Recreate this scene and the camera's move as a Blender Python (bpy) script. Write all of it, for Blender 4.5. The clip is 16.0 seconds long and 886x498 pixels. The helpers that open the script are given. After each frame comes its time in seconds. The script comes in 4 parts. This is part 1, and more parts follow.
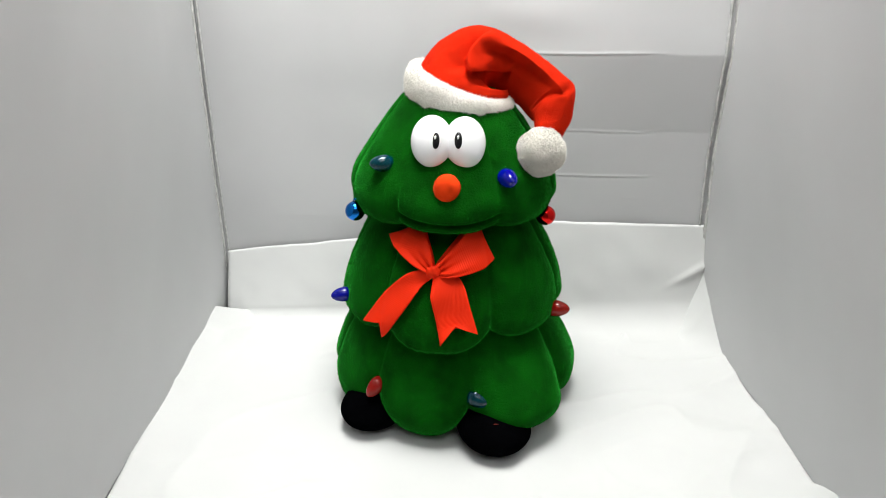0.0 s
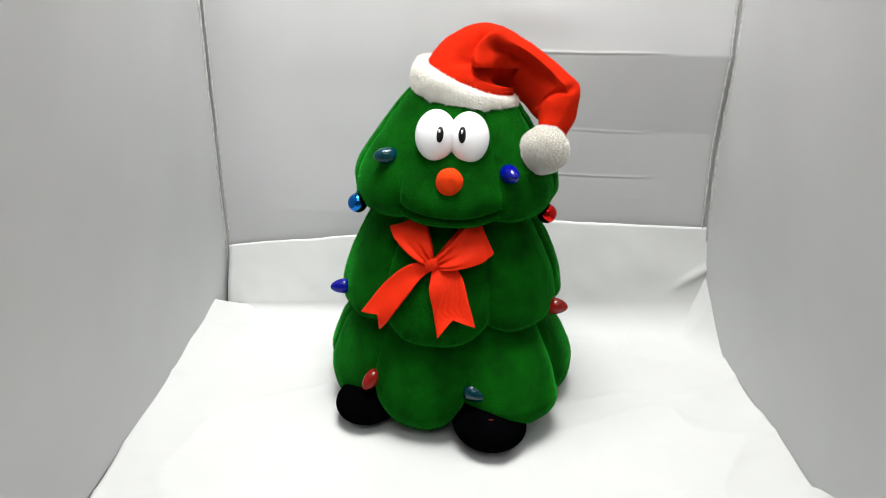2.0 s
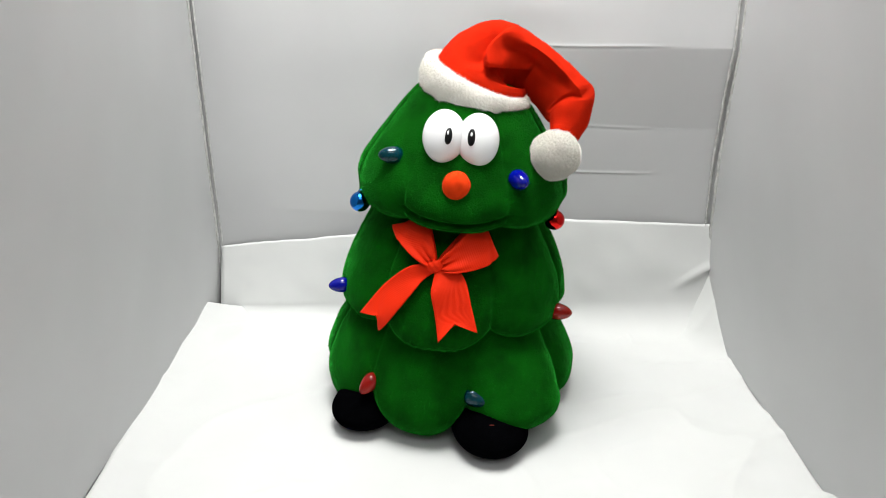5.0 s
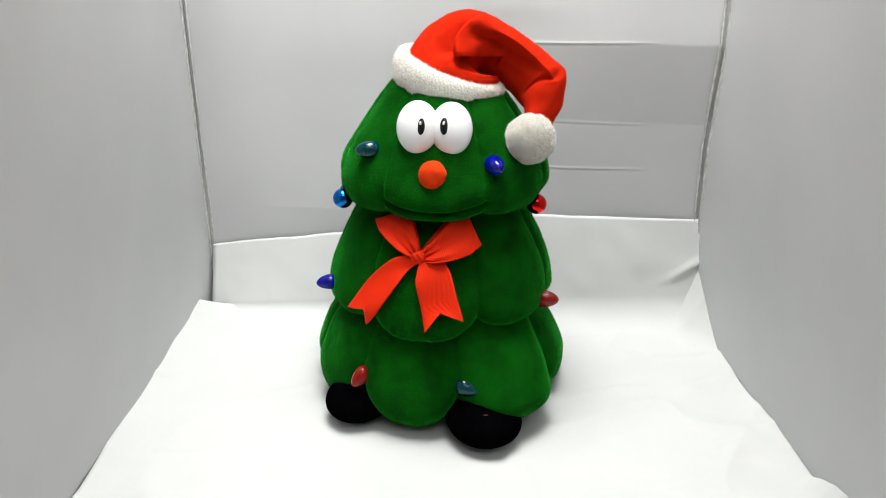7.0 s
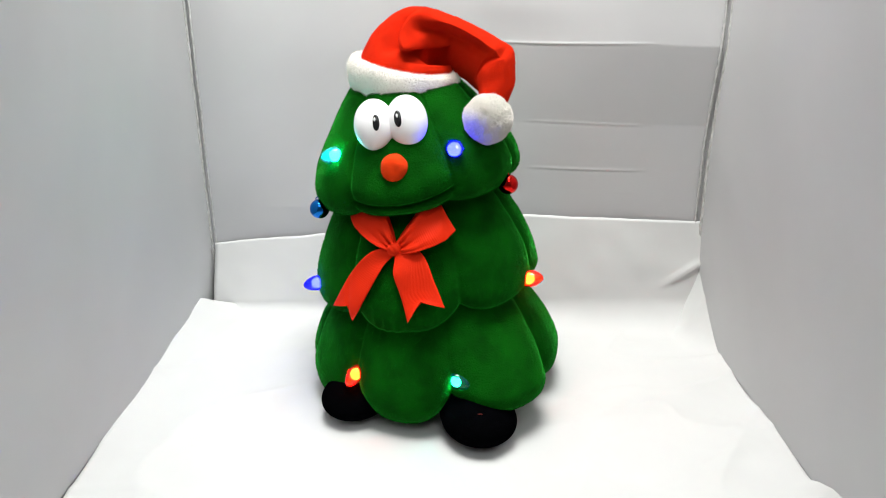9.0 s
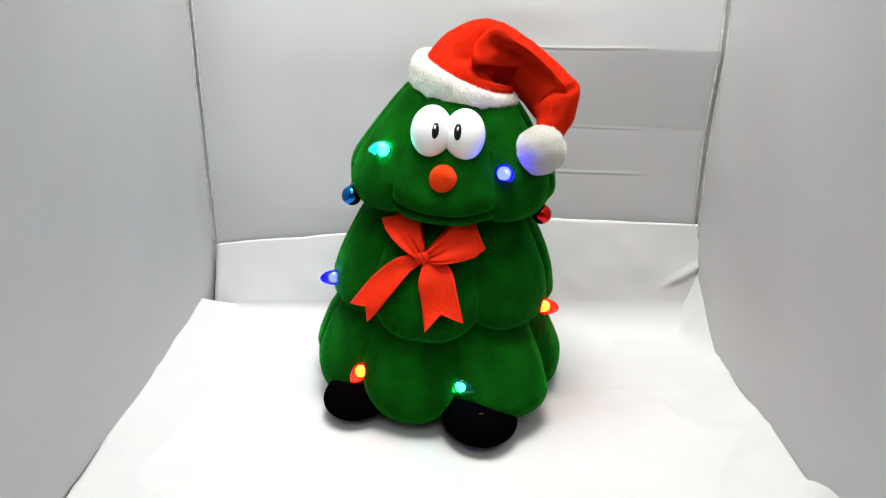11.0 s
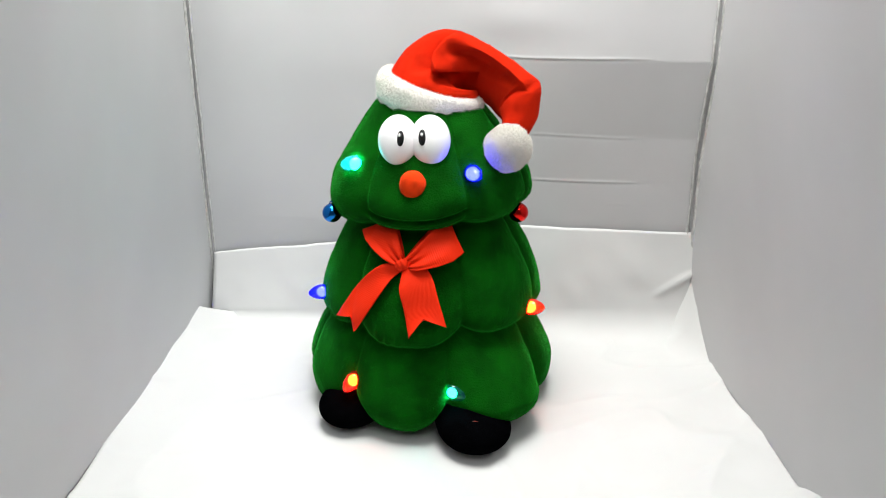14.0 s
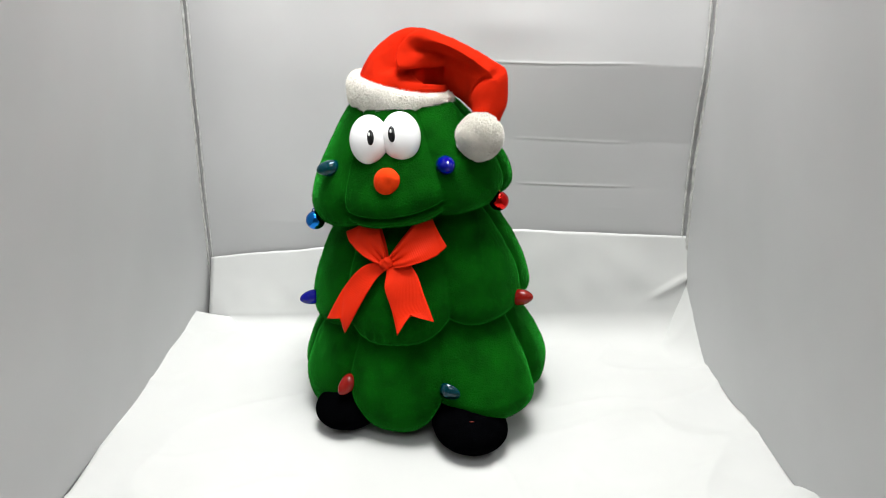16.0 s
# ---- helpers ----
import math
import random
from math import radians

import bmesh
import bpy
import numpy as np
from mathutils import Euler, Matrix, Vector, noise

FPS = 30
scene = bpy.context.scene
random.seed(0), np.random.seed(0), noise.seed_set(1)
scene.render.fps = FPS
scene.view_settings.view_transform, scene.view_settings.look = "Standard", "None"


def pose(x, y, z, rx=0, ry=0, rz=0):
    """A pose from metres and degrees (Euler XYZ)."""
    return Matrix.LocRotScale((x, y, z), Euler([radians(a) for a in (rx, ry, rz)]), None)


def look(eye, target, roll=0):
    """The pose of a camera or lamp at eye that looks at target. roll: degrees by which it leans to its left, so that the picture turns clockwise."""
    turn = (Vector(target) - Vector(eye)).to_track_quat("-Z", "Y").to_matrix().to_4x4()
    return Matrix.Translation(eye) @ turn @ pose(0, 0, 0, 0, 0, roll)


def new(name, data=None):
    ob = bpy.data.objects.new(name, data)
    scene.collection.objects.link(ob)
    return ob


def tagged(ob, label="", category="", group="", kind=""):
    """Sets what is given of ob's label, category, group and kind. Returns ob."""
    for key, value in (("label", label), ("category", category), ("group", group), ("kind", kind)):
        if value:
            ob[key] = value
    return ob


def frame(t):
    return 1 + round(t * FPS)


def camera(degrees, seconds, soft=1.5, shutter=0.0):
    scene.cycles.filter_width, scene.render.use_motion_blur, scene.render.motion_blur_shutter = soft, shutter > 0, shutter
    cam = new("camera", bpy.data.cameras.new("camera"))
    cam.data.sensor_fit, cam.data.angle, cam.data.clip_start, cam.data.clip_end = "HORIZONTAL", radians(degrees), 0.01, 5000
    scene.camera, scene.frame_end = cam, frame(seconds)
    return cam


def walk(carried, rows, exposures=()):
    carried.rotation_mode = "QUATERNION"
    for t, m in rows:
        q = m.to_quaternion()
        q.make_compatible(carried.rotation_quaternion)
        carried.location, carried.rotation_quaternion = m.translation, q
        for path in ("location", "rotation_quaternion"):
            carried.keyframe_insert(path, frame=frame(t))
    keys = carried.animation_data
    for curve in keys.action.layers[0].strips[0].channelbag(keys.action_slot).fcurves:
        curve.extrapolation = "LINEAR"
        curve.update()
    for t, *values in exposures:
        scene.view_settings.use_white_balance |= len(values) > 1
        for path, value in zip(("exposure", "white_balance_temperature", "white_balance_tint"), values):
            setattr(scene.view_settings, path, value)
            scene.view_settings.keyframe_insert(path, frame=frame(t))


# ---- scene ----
cam = camera(66.0, 16.0, soft=0.9)
# seconds, place in metres, pitch, roll and yaw in degrees of the hand-held camera
PATH = [
    (0, 0.0000, -0.5984, 0.3880, -22.27, 0.00, 0.00),
    (0.5, 0.0052, -0.6040, 0.3826, -21.78, 0.06, 0.42),
    (1, 0.0037, -0.6052, 0.3770, -21.52, -0.30, 0.47),
    (1.5, 0.0118, -0.6023, 0.3782, -21.56, -0.22, 1.25),
    (2, 0.0083, -0.6015, 0.3756, -21.54, -0.79, 1.02),
    (2.5, 0.0088, -0.5974, 0.3800, -22.06, -0.47, 0.90),
    (3, 0.0017, -0.5945, 0.3734, -21.49, -0.68, 0.49),
    (3.5, -0.0064, -0.5877, 0.3699, -21.57, -0.93, 0.08),
    (4, 0.0074, -0.5832, 0.3731, -21.91, -0.52, 0.74),
    (6.5, 0.0069, -0.5900, 0.3621, -21.19, -0.29, 0.05),
    (7, 0.0039, -0.5934, 0.3582, -20.90, -0.55, -0.36),
    (7.5, 0.0083, -0.5947, 0.3578, -20.70, -0.56, -0.51),
    (8, 0.0101, -0.5942, 0.3586, -20.70, -0.44, -0.43),
    (8.5, 0.0085, -0.5961, 0.3547, -20.30, -0.42, -0.25),
    (9, 0.0163, -0.5957, 0.3530, -20.45, -0.59, 0.63),
    (11.5, 0.0110, -0.6023, 0.3548, -20.20, -0.97, 0.40),
    (12, 0.0173, -0.6016, 0.3577, -20.60, -0.83, 0.53),
    (12.5, 0.0149, -0.6049, 0.3540, -20.07, -1.14, 0.32),
    (13, 0.0113, -0.6029, 0.3534, -19.80, -1.26, 0.32),
    (13.5, 0.0158, -0.6027, 0.3600, -20.11, -0.91, 0.40),
    (14, 0.0164, -0.6064, 0.3578, -19.67, -0.92, 0.41),
    (14.5, 0.0175, -0.6082, 0.3529, -19.19, -0.81, 0.40),
    (15, 0.0181, -0.6087, 0.3521, -19.15, -0.71, 0.29),
    (15.5, 0.0101, -0.6136, 0.3456, -18.43, -1.22, -0.22),
    (16, 0.0167, -0.6128, 0.3503, -18.65, -0.86, 0.08),
]
walk(cam, [(t, pose(x, y, z, 90 + p, r, w)) for t, x, y, z, p, r, w in PATH])

# ---- light: an unseen soft lamp over the tent's open top, an added fill from the front, and the dim room round it ----
world = bpy.data.worlds.new("world")
scene.world = world
world.use_nodes = True
world.node_tree.nodes["Background"].inputs[0].default_value = (0.95, 0.98, 1.0, 1)
world.node_tree.nodes["Background"].inputs[1].default_value = 0.06


def area_lamp(name, x, y, z, sx, sy, watts, target, colour):
    lamp = bpy.data.lights.new(name, "AREA")
    lamp.shape, lamp.size, lamp.size_y, lamp.energy, lamp.color = "RECTANGLE", sx, sy, watts, colour
    ob = new(name, lamp)
    ob.matrix_world = look((x, y, z), target)
    return ob


area_lamp("softbox", -0.01, -0.08, 1.10, 0.42, 0.42, 17.4, (0.0, -0.06, 0.0), (0.985, 0.99, 0.955))
# fill lamp added in front to brighten the toy, back wall and paper
area_lamp("front_fill", 0.3, -1.5, 2.35, 1.2, 1.2, 23.0, (0.2, -0.8, 0.0), (0.97, 0.99, 1.0))
scene.view_settings.exposure = 0.0

# ---- materials ----
def material(name, colour, rough=0.6, metal=0.0, vary=0.12, scale=40.0, bump=0.1, bump_scale=400.0, depth=0.001, sheen=0.0, sheen_tint=(1, 1, 1), coat=0.0, spec=0.5, grain=0.0):
    """A principled surface with stains at one scale and relief at a finer one."""
    m = bpy.data.materials.new(name)
    m.use_nodes = True
    t = m.node_tree
    p = t.nodes["Principled BSDF"]
    p.inputs["Roughness"].default_value, p.inputs["Metallic"].default_value = rough, metal
    p.inputs["Specular IOR Level"].default_value = spec
    p.inputs["Coat Weight"].default_value = coat
    p.inputs["Sheen Weight"].default_value = sheen
    p.inputs["Sheen Roughness"].default_value = 0.27
    p.inputs["Sheen Tint"].default_value = (*sheen_tint, 1)
    at = t.nodes.new("ShaderNodeTexCoord")
    big, fine = t.nodes.new("ShaderNodeTexNoise"), t.nodes.new("ShaderNodeTexNoise")
    big.inputs["Scale"].default_value, big.inputs["Detail"].default_value = scale, 4
    fine.inputs["Scale"].default_value, fine.inputs["Detail"].default_value = bump_scale, 3
    ramp = t.nodes.new("ShaderNodeValToRGB")
    ramp.color_ramp.elements[0].position, ramp.color_ramp.elements[1].position = 0.3, 0.72
    ramp.color_ramp.elements[0].color = (*[c * (1 - vary) for c in colour], 1)
    ramp.color_ramp.elements[1].color = (*[min(1, c * (1 + vary)) for c in colour], 1)
    rise = t.nodes.new("ShaderNodeBump")
    rise.inputs["Strength"].default_value, rise.inputs["Distance"].default_value = bump, depth
    for n in (big, fine):
        t.links.new(at.outputs["Object"], n.inputs["Vector"])
    t.links.new(big.outputs["Fac"], ramp.inputs["Fac"])
    if grain:
        geo, span, mul = t.nodes.new("ShaderNodeNewGeometry"), t.nodes.new("ShaderNodeMapRange"), t.nodes.new("ShaderNodeVectorMath")
        span.inputs["To Min"].default_value, span.inputs["To Max"].default_value = 1 - grain, 1 + grain
        mul.operation = "MULTIPLY"
        t.links.new(geo.outputs["Random Per Island"], span.inputs["Value"])
        t.links.new(ramp.outputs["Color"], mul.inputs[0])
        t.links.new(span.outputs["Result"], mul.inputs[1])
        t.links.new(mul.outputs["Vector"], p.inputs["Base Color"])
    else:
        t.links.new(ramp.outputs["Color"], p.inputs["Base Color"])
    t.links.new(fine.outputs["Fac"], rise.inputs["Height"])
    t.links.new(rise.outputs["Normal"], p.inputs["Normal"])
    return m


def clear_plastic(name, colour, tint):
    """Coloured see-through plastic of a fairy-light bulb: it lets tinted light through and has a glossy skin."""
    m = bpy.data.materials.new(name)
    m.use_nodes = True
    t = m.node_tree
    p = t.nodes["Principled BSDF"]
    p.inputs["Base Color"].default_value = (*colour, 1)
    p.inputs["Roughness"].default_value = 0.03
    p.inputs["Coat Weight"].default_value = 0.0
    clear, mix = t.nodes.new("ShaderNodeBsdfTransparent"), t.nodes.new("ShaderNodeMixShader")
    clear.inputs["Color"].default_value = (*tint, 1)
    mix.inputs[0].default_value = 0.80
    p.inputs["Specular IOR Level"].default_value = 0.5
    t.links.new(clear.outputs[0], mix.inputs[1])
    t.links.new(p.outputs[0], mix.inputs[2])
    t.links.new(mix.outputs[0], t.nodes["Material Output"].inputs["Surface"])
    return m


def glow(name, colour, strength):
    m = bpy.data.materials.new(name)
    m.use_nodes = True
    p = m.node_tree.nodes["Principled BSDF"]
    p.inputs["Base Color"].default_value = (*colour, 1)
    p.inputs["Emission Color"].default_value = (*colour, 1)
    p.inputs["Emission Strength"].default_value = strength
    return m


def ribbon_cloth(name, colour):
    """Grosgrain: fine ribs across the ribbon, which runs along the mesh's u."""
    m = material(name, colour, rough=0.6, vary=0.06, scale=60, spec=0.08)
    t = m.node_tree
    uv, wave = t.nodes.new("ShaderNodeUVMap"), t.nodes.new("ShaderNodeTexWave")
    wave.inputs["Scale"].default_value, wave.bands_direction = 26.0, "X"
    wave.inputs["Distortion"].default_value = 0.2
    rise = t.nodes.new("ShaderNodeBump")
    rise.inputs["Strength"].default_value, rise.inputs["Distance"].default_value = 0.3, 0.0004
    t.links.new(uv.outputs[0], wave.inputs["Vector"])
    t.links.new(wave.outputs["Fac"], rise.inputs["Height"])
    t.links.new(rise.outputs["Normal"], t.nodes["Principled BSDF"].inputs["Normal"])
    return m


GREEN = material("green_plush", (0.0036, 0.107, 0.0044), rough=0.95, vary=0.32, scale=48, bump=1.0, bump_scale=650, depth=0.0008, sheen=0.95, sheen_tint=(0.05, 0.80, 0.08), spec=0.03, grain=0.55)
RED = material("red_felt", (0.54, 0.017, 0.003), rough=0.95, vary=0.14, scale=50, bump=0.7, bump_scale=1100, depth=0.0008, sheen=0.05, sheen_tint=(1, 0.15, 0.05), spec=0.05)
FUR = material("white_fur", (0.93, 0.905, 0.85), rough=0.95, vary=0.04, scale=120, bump=0.9, bump_scale=500, depth=0.002, sheen=0.4, spec=0.1)
NOSE = material("orange_felt", (0.80, 0.055, 0.006), rough=0.95, vary=0.10, scale=200, bump=0.6, bump_scale=1500, depth=0.0006, sheen=0.3, sheen_tint=(1, 0.4, 0.2), spec=0.1)
SHOE = material("black_plush", (0.0010, 0.0011, 0.0014), rough=0.95, vary=0.3, scale=80, bump=0.6, bump_scale=900, depth=0.001, spec=0.0)
EYE = material("white_plastic", (0.83, 0.83, 0.84), rough=0.05, vary=0.01, scale=30, bump=0.0, coat=0.3)
PUPIL = material("black_paint", (0.006, 0.006, 0.007), rough=0.15, vary=0.05, bump=0.0)
GLINT = material("white_paint", (0.82, 0.82, 0.82), rough=0.3, vary=0.02, bump=0.0)
SOCKET = material("bulb_socket", (0.02, 0.03, 0.03), rough=0.5, vary=0.1, bump=0.1)
RIBBON = ribbon_cloth("red_ribbon", (0.78, 0.026, 0.004))
PAPER = material("white_paper", (0.58, 0.585, 0.582), rough=0.6, vary=0.035, scale=9, bump=0.12, bump_scale=14, depth=0.004, spec=0.3)
SHEET = material("tent_cloth", (0.50, 0.50, 0.508), rough=0.5, vary=0.045, scale=6, bump=0.25, bump_scale=2200, depth=0.0003, spec=0.4)
PIPING = material("tent_piping", (0.44, 0.44, 0.43), rough=0.7, vary=0.22, scale=160, bump=0.8, bump_scale=700)
THREAD = material("brown_thread", (0.16, 0.016, 0.008), rough=0.8, vary=0.1)
TABLE = material("table_top", (0.35, 0.30, 0.25), rough=0.5, vary=0.15, scale=12)
ROOM = material("room_paint", (0.45, 0.44, 0.42), rough=0.8, vary=0.05, scale=2)
STEEL_BLUE = material("blue_metal", (0.01, 0.16, 0.55), rough=0.06, metal=1.0, vary=0.04, bump=0.0)
STEEL_RED = material("red_metal", (0.62, 0.012, 0.010), rough=0.06, metal=1.0, vary=0.04, bump=0.0)
TEAL_BULB = clear_plastic("teal_bulb", (0.0, 0.034, 0.050), (0.06, 0.72, 0.78))
BLUE_BULB = clear_plastic("blue_bulb", (0.001, 0.003, 0.25), (0.10, 0.10, 0.95))
RED_BULB = clear_plastic("red_bulb", (0.24, 0.007, 0.004), (0.95, 0.14, 0.06))
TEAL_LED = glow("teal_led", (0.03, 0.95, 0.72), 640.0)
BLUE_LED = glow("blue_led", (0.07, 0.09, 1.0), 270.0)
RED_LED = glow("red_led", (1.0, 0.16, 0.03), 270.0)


# ---- building helpers ----
def mesh_of(bm, name, material, smooth=True):
    bmesh.ops.recalc_face_normals(bm, faces=bm.faces[:])
    me = bpy.data.meshes.new(name)
    bm.to_mesh(me)
    bm.free()
    for p in me.polygons:
        p.use_smooth = smooth
    me.materials.append(material)
    return me


def part(name, bm, material, parent, label="", smooth=True, at=None):
    """One mesh under a thing or a part; at: the place of its origin in its parent's space."""
    if at is not None:
        bmesh.ops.translate(bm, verts=bm.verts[:], vec=-Vector(at))
    ob = new(name, mesh_of(bm, name, material, smooth))
    ob.parent = parent
    if at is not None:
        ob.location = at
    return tagged(ob, label)


def furry(ob, count, length, width, lean=(0, 0, 0), jitter=0.5, seed=1):
    """Sets short fibres on a part's surface, in its own mesh."""
    me = ob.data
    me.calc_loop_triangles()
    co = np.empty(len(me.vertices) * 3)
    me.vertices.foreach_get("co", co)
    co = co.reshape(-1, 3)
    tri = np.empty(len(me.loop_triangles) * 3, dtype=np.int32)
    me.loop_triangles.foreach_get("vertices", tri)
    tri = tri.reshape(-1, 3)
    rng = np.random.default_rng(seed)
    a, b, c = co[tri[:, 0]], co[tri[:, 1]], co[tri[:, 2]]
    n = np.cross(b - a, c - a)
    size = np.linalg.norm(n, axis=1)
    pick = rng.choice(len(tri), count, p=size / size.sum())
    u, v = rng.random(count), rng.random(count)
    flip = u + v > 1
    u[flip], v[flip] = 1 - u[flip], 1 - v[flip]
    at = a[pick] + u[:, None] * (b - a)[pick] + v[:, None] * (c - a)[pick]
    nn = n[pick] / np.maximum(size[pick], 1e-12)[:, None]
    way = nn + np.array(lean) + jitter * rng.normal(size=(count, 3))
    way /= np.linalg.norm(way, axis=1)[:, None]
    side = np.cross(way, rng.normal(size=(count, 3)))
    side /= np.maximum(np.linalg.norm(side, axis=1), 1e-9)[:, None]
    tip = at + way * (length * rng.uniform(0.6, 1.25, count))[:, None]
    at = at - nn * 0.0003
    new_co = np.stack([at - side * width, at + side * width, tip], 1).reshape(-1, 3)
    faces = [tuple(p.vertices) for p in me.polygons]
    k = len(co)
    faces += [(k + 3 * i, k + 3 * i + 1, k + 3 * i + 2) for i in range(count)]
    fresh = bpy.data.meshes.new(me.name)
    fresh.from_pydata(np.concatenate([co, new_co]).tolist(), [], faces)
    fresh.materials.append(me.materials[0])
    for p in fresh.polygons:
        p.use_smooth = True
    ob.data = fresh
    bpy.data.meshes.remove(me)
    return ob


def structure(name, bm, material, label, category, smooth=False):
    return tagged(new(name, mesh_of(bm, name, material, smooth)), label, category, kind="structure")


def box(x0, x1, y0, y1, z0, z1, bevel=0.0):
    bm = bmesh.new()
    bmesh.ops.create_cube(bm, size=1)
    for v in bm.verts:
        v.co = ((x0 + x1) / 2 + v.co.x * (x1 - x0), (y0 + y1) / 2 + v.co.y * (y1 - y0), (z0 + z1) / 2 + v.co.z * (z1 - z0))
    if bevel:
        bmesh.ops.bevel(bm, geom=bm.edges[:], offset=bevel, segments=2, affect="EDGES")
    return bm


def slab(fn, nu, nv, thick, close=False):
    """A bowed sheet of that thickness: fn(u, v) gives its places, u and v from 0 to 1."""
    bm = bmesh.new()
    uv = bm.loops.layers.uv.new("UVMap")
    grid = [[bm.verts.new(fn(i / nu, j / nv)) for j in range(nv + 1)] for i in range(nu + 1)]
    for i in range(nu):
        for j in range(nv):
            f = bm.faces.new((grid[i][j], grid[i + 1][j], grid[i + 1][j + 1], grid[i][j + 1]))
            for l, (a, b) in zip(f.loops, ((i, j), (i + 1, j), (i + 1, j + 1), (i, j + 1))):
                l[uv].uv = (a / nu, b / nv)
    bm.normal_update()
    bmesh.ops.solidify(bm, geom=bm.faces[:], thickness=thick)
    return bm


def tube(points, radii, sides=24, cap=True, squash=None):
    """A round sweep along a smooth curve."""
    bm = bmesh.new()
    rings = []
    pts = [Vector(p) for p in points]
    normal = None
    for i, p in enumerate(pts):
        d = (pts[min(i + 1, len(pts) - 1)] - pts[max(i - 1, 0)]).normalized()
        if normal is None:
            normal = d.orthogonal().normalized()
        normal = (normal - d * normal.dot(d)).normalized()
        side = d.cross(normal)
        rings.append([bm.verts.new(p + radii[i] * (math.cos(a) * normal + math.sin(a) * side)) for a in (2 * math.pi * k / sides for k in range(sides))])
    for a, b in zip(rings, rings[1:]):
        for k in range(sides):
            bm.faces.new((a[k], a[(k + 1) % sides], b[(k + 1) % sides], b[k]))
    if cap:
        bm.faces.new(rings[0][::-1])
        bm.faces.new(rings[-1])
    return bm


def ball(r, at=(0, 0, 0), scale=(1, 1, 1), turn=None, sub=4):
    bm = bmesh.new()
    bmesh.ops.create_icosphere(bm, subdivisions=sub, radius=r)
    m = Matrix.Translation(at) @ (turn.to_4x4() if turn else Matrix()) @ Matrix.Diagonal((*scale, 1))
    bmesh.ops.transform(bm, matrix=m, verts=bm.verts[:])
    return bm


def merge(*bms):
    out = bms[0]
    for b in bms[1:]:
        me = bpy.data.meshes.new("merge")
        b.to_mesh(me)
        b.free()
        out.from_mesh(me)
        bpy.data.meshes.remove(me)
    return out


# ---- the photo tent, its paper, the table and the room ----
LEFT, RIGHT, BACK_LEFT, BACK_RIGHT, FRONT, ROOF = -0.268, 0.303, 0.170, 0.124, -0.44, 0.60


def back_y(x):
    return BACK_LEFT + (BACK_RIGHT - BACK_LEFT) * (x - LEFT) / (RIGHT - LEFT)


def bow(u, v):
    return math.sin(math.pi * u) * math.sin(math.pi * v)


def step(a, b, q):
    f = max(0.0, min(1.0, (q - a) / (b - a)))
    return f * f * (3 - 2 * f)


def slack(x, z):
    """The cloth hangs in slack panels between its fold creases, bent to set their brightness: the top one leans back to
    catch light, the next ones lean out to lose it.
    """
    right = step(-0.06, 0.16, x)
    lean = 0.09 * max(0, z - 0.306) - 0.10 * max(0, min(0.082, z - 0.226)) - 0.03 * max(0, min(0.05, z - 0.176))
    # two shallow bends shaped in to shade patches of the wall
    shade_dent = 0.0022 * math.exp(-((x - 0.09) / 0.05) ** 2 - ((z - 0.345) / 0.02) ** 2)
    hollow = 0.0016 * step(-0.20, -0.13, x) * step(0.06, -0.05, x) * math.exp(-((z - 0.22) / 0.06) ** 4)
    # backward lean put in only to brighten the wall's left part
    bright_tilt = 0.07 * max(0, z - 0.12) * step(-0.25, -0.15, x) * (1 - right)
    return right * lean - shade_dent + hollow + bright_tilt


def back_sheet(u, v):
    x, z = LEFT + (RIGHT - LEFT) * u, ROOF * v
    y = back_y(x) + 0.004 * bow(u, v) + 0.0015 * noise.noise((x * 9, z * 7, 3.1))
    for z0, x0, x1, deep in ((0.3080, 0.03, 0.226, 0.00055), (0.2260, 0.09, 0.226, 0.00032), (0.1760, 0.10, 0.231, 0.0005), (0.1850, 0.18, 0.200, 0.00025), (0.150, 0.195, 0.225, 0.0002)):
        lift = 0.0008 * math.sin((x - x0) * 26 + z0 * 90)
        d = (z - z0 - lift) / 0.0011
        on = max(0.0, min(1.0, (x - x0) / 0.02)) * max(0.0, min(1.0, (x1 - x) / 0.02))
        y -= deep * on * math.exp(-d * d) - 0.4 * deep * on * math.exp(-(d + 2.2) ** 2)
    return (x, y + slack(x, z), z)


structure("wall_back", slab(back_sheet, 70, 560, 0.003), SHEET, "grey-white cloth back wall of a photo tent with fold creases", "tent wall", True)
def side_folds(u, v, k):
    """Soft diagonal pulls in the stretched cloth."""
    return 0.0008 * noise.noise((u * 9 - v * 5, v * 3 + u * 2, k)) + 0.0002 * noise.noise((u * 22 - v * 13, u * 3 + v * 4, k + 5))


def left_sheet(u, v):
    # the 0.20 inward lean is put in to darken this wall
    return (LEFT - 0.004 * bow(u, v) + 0.20 * ROOF * v * (1 - u) - 0.004 * v * u + side_folds(u, v, 9.0) * min(1, 12 * (1 - u)), FRONT + (BACK_LEFT + 0.002 - FRONT) * u, ROOF * v)


def right_sheet(u, v):
    # the 0.25 inward lean is put in to darken this wall; the rest fits the corner
    lean = 0.25 * ROOF * v * (1 - u) + 0.007 * min(1, ROOF * v / 0.2) * u
    return (RIGHT + 0.004 * bow(u, v) - lean + side_folds(u, v, 4.0) * min(1, 12 * (1 - u)), FRONT + (BACK_RIGHT + 0.002 - FRONT) * u, ROOF * v)


structure("wall_left", slab(left_sheet, 90, 70, -0.003), SHEET, "plain grey-white cloth side wall of the photo tent", "tent wall", True)
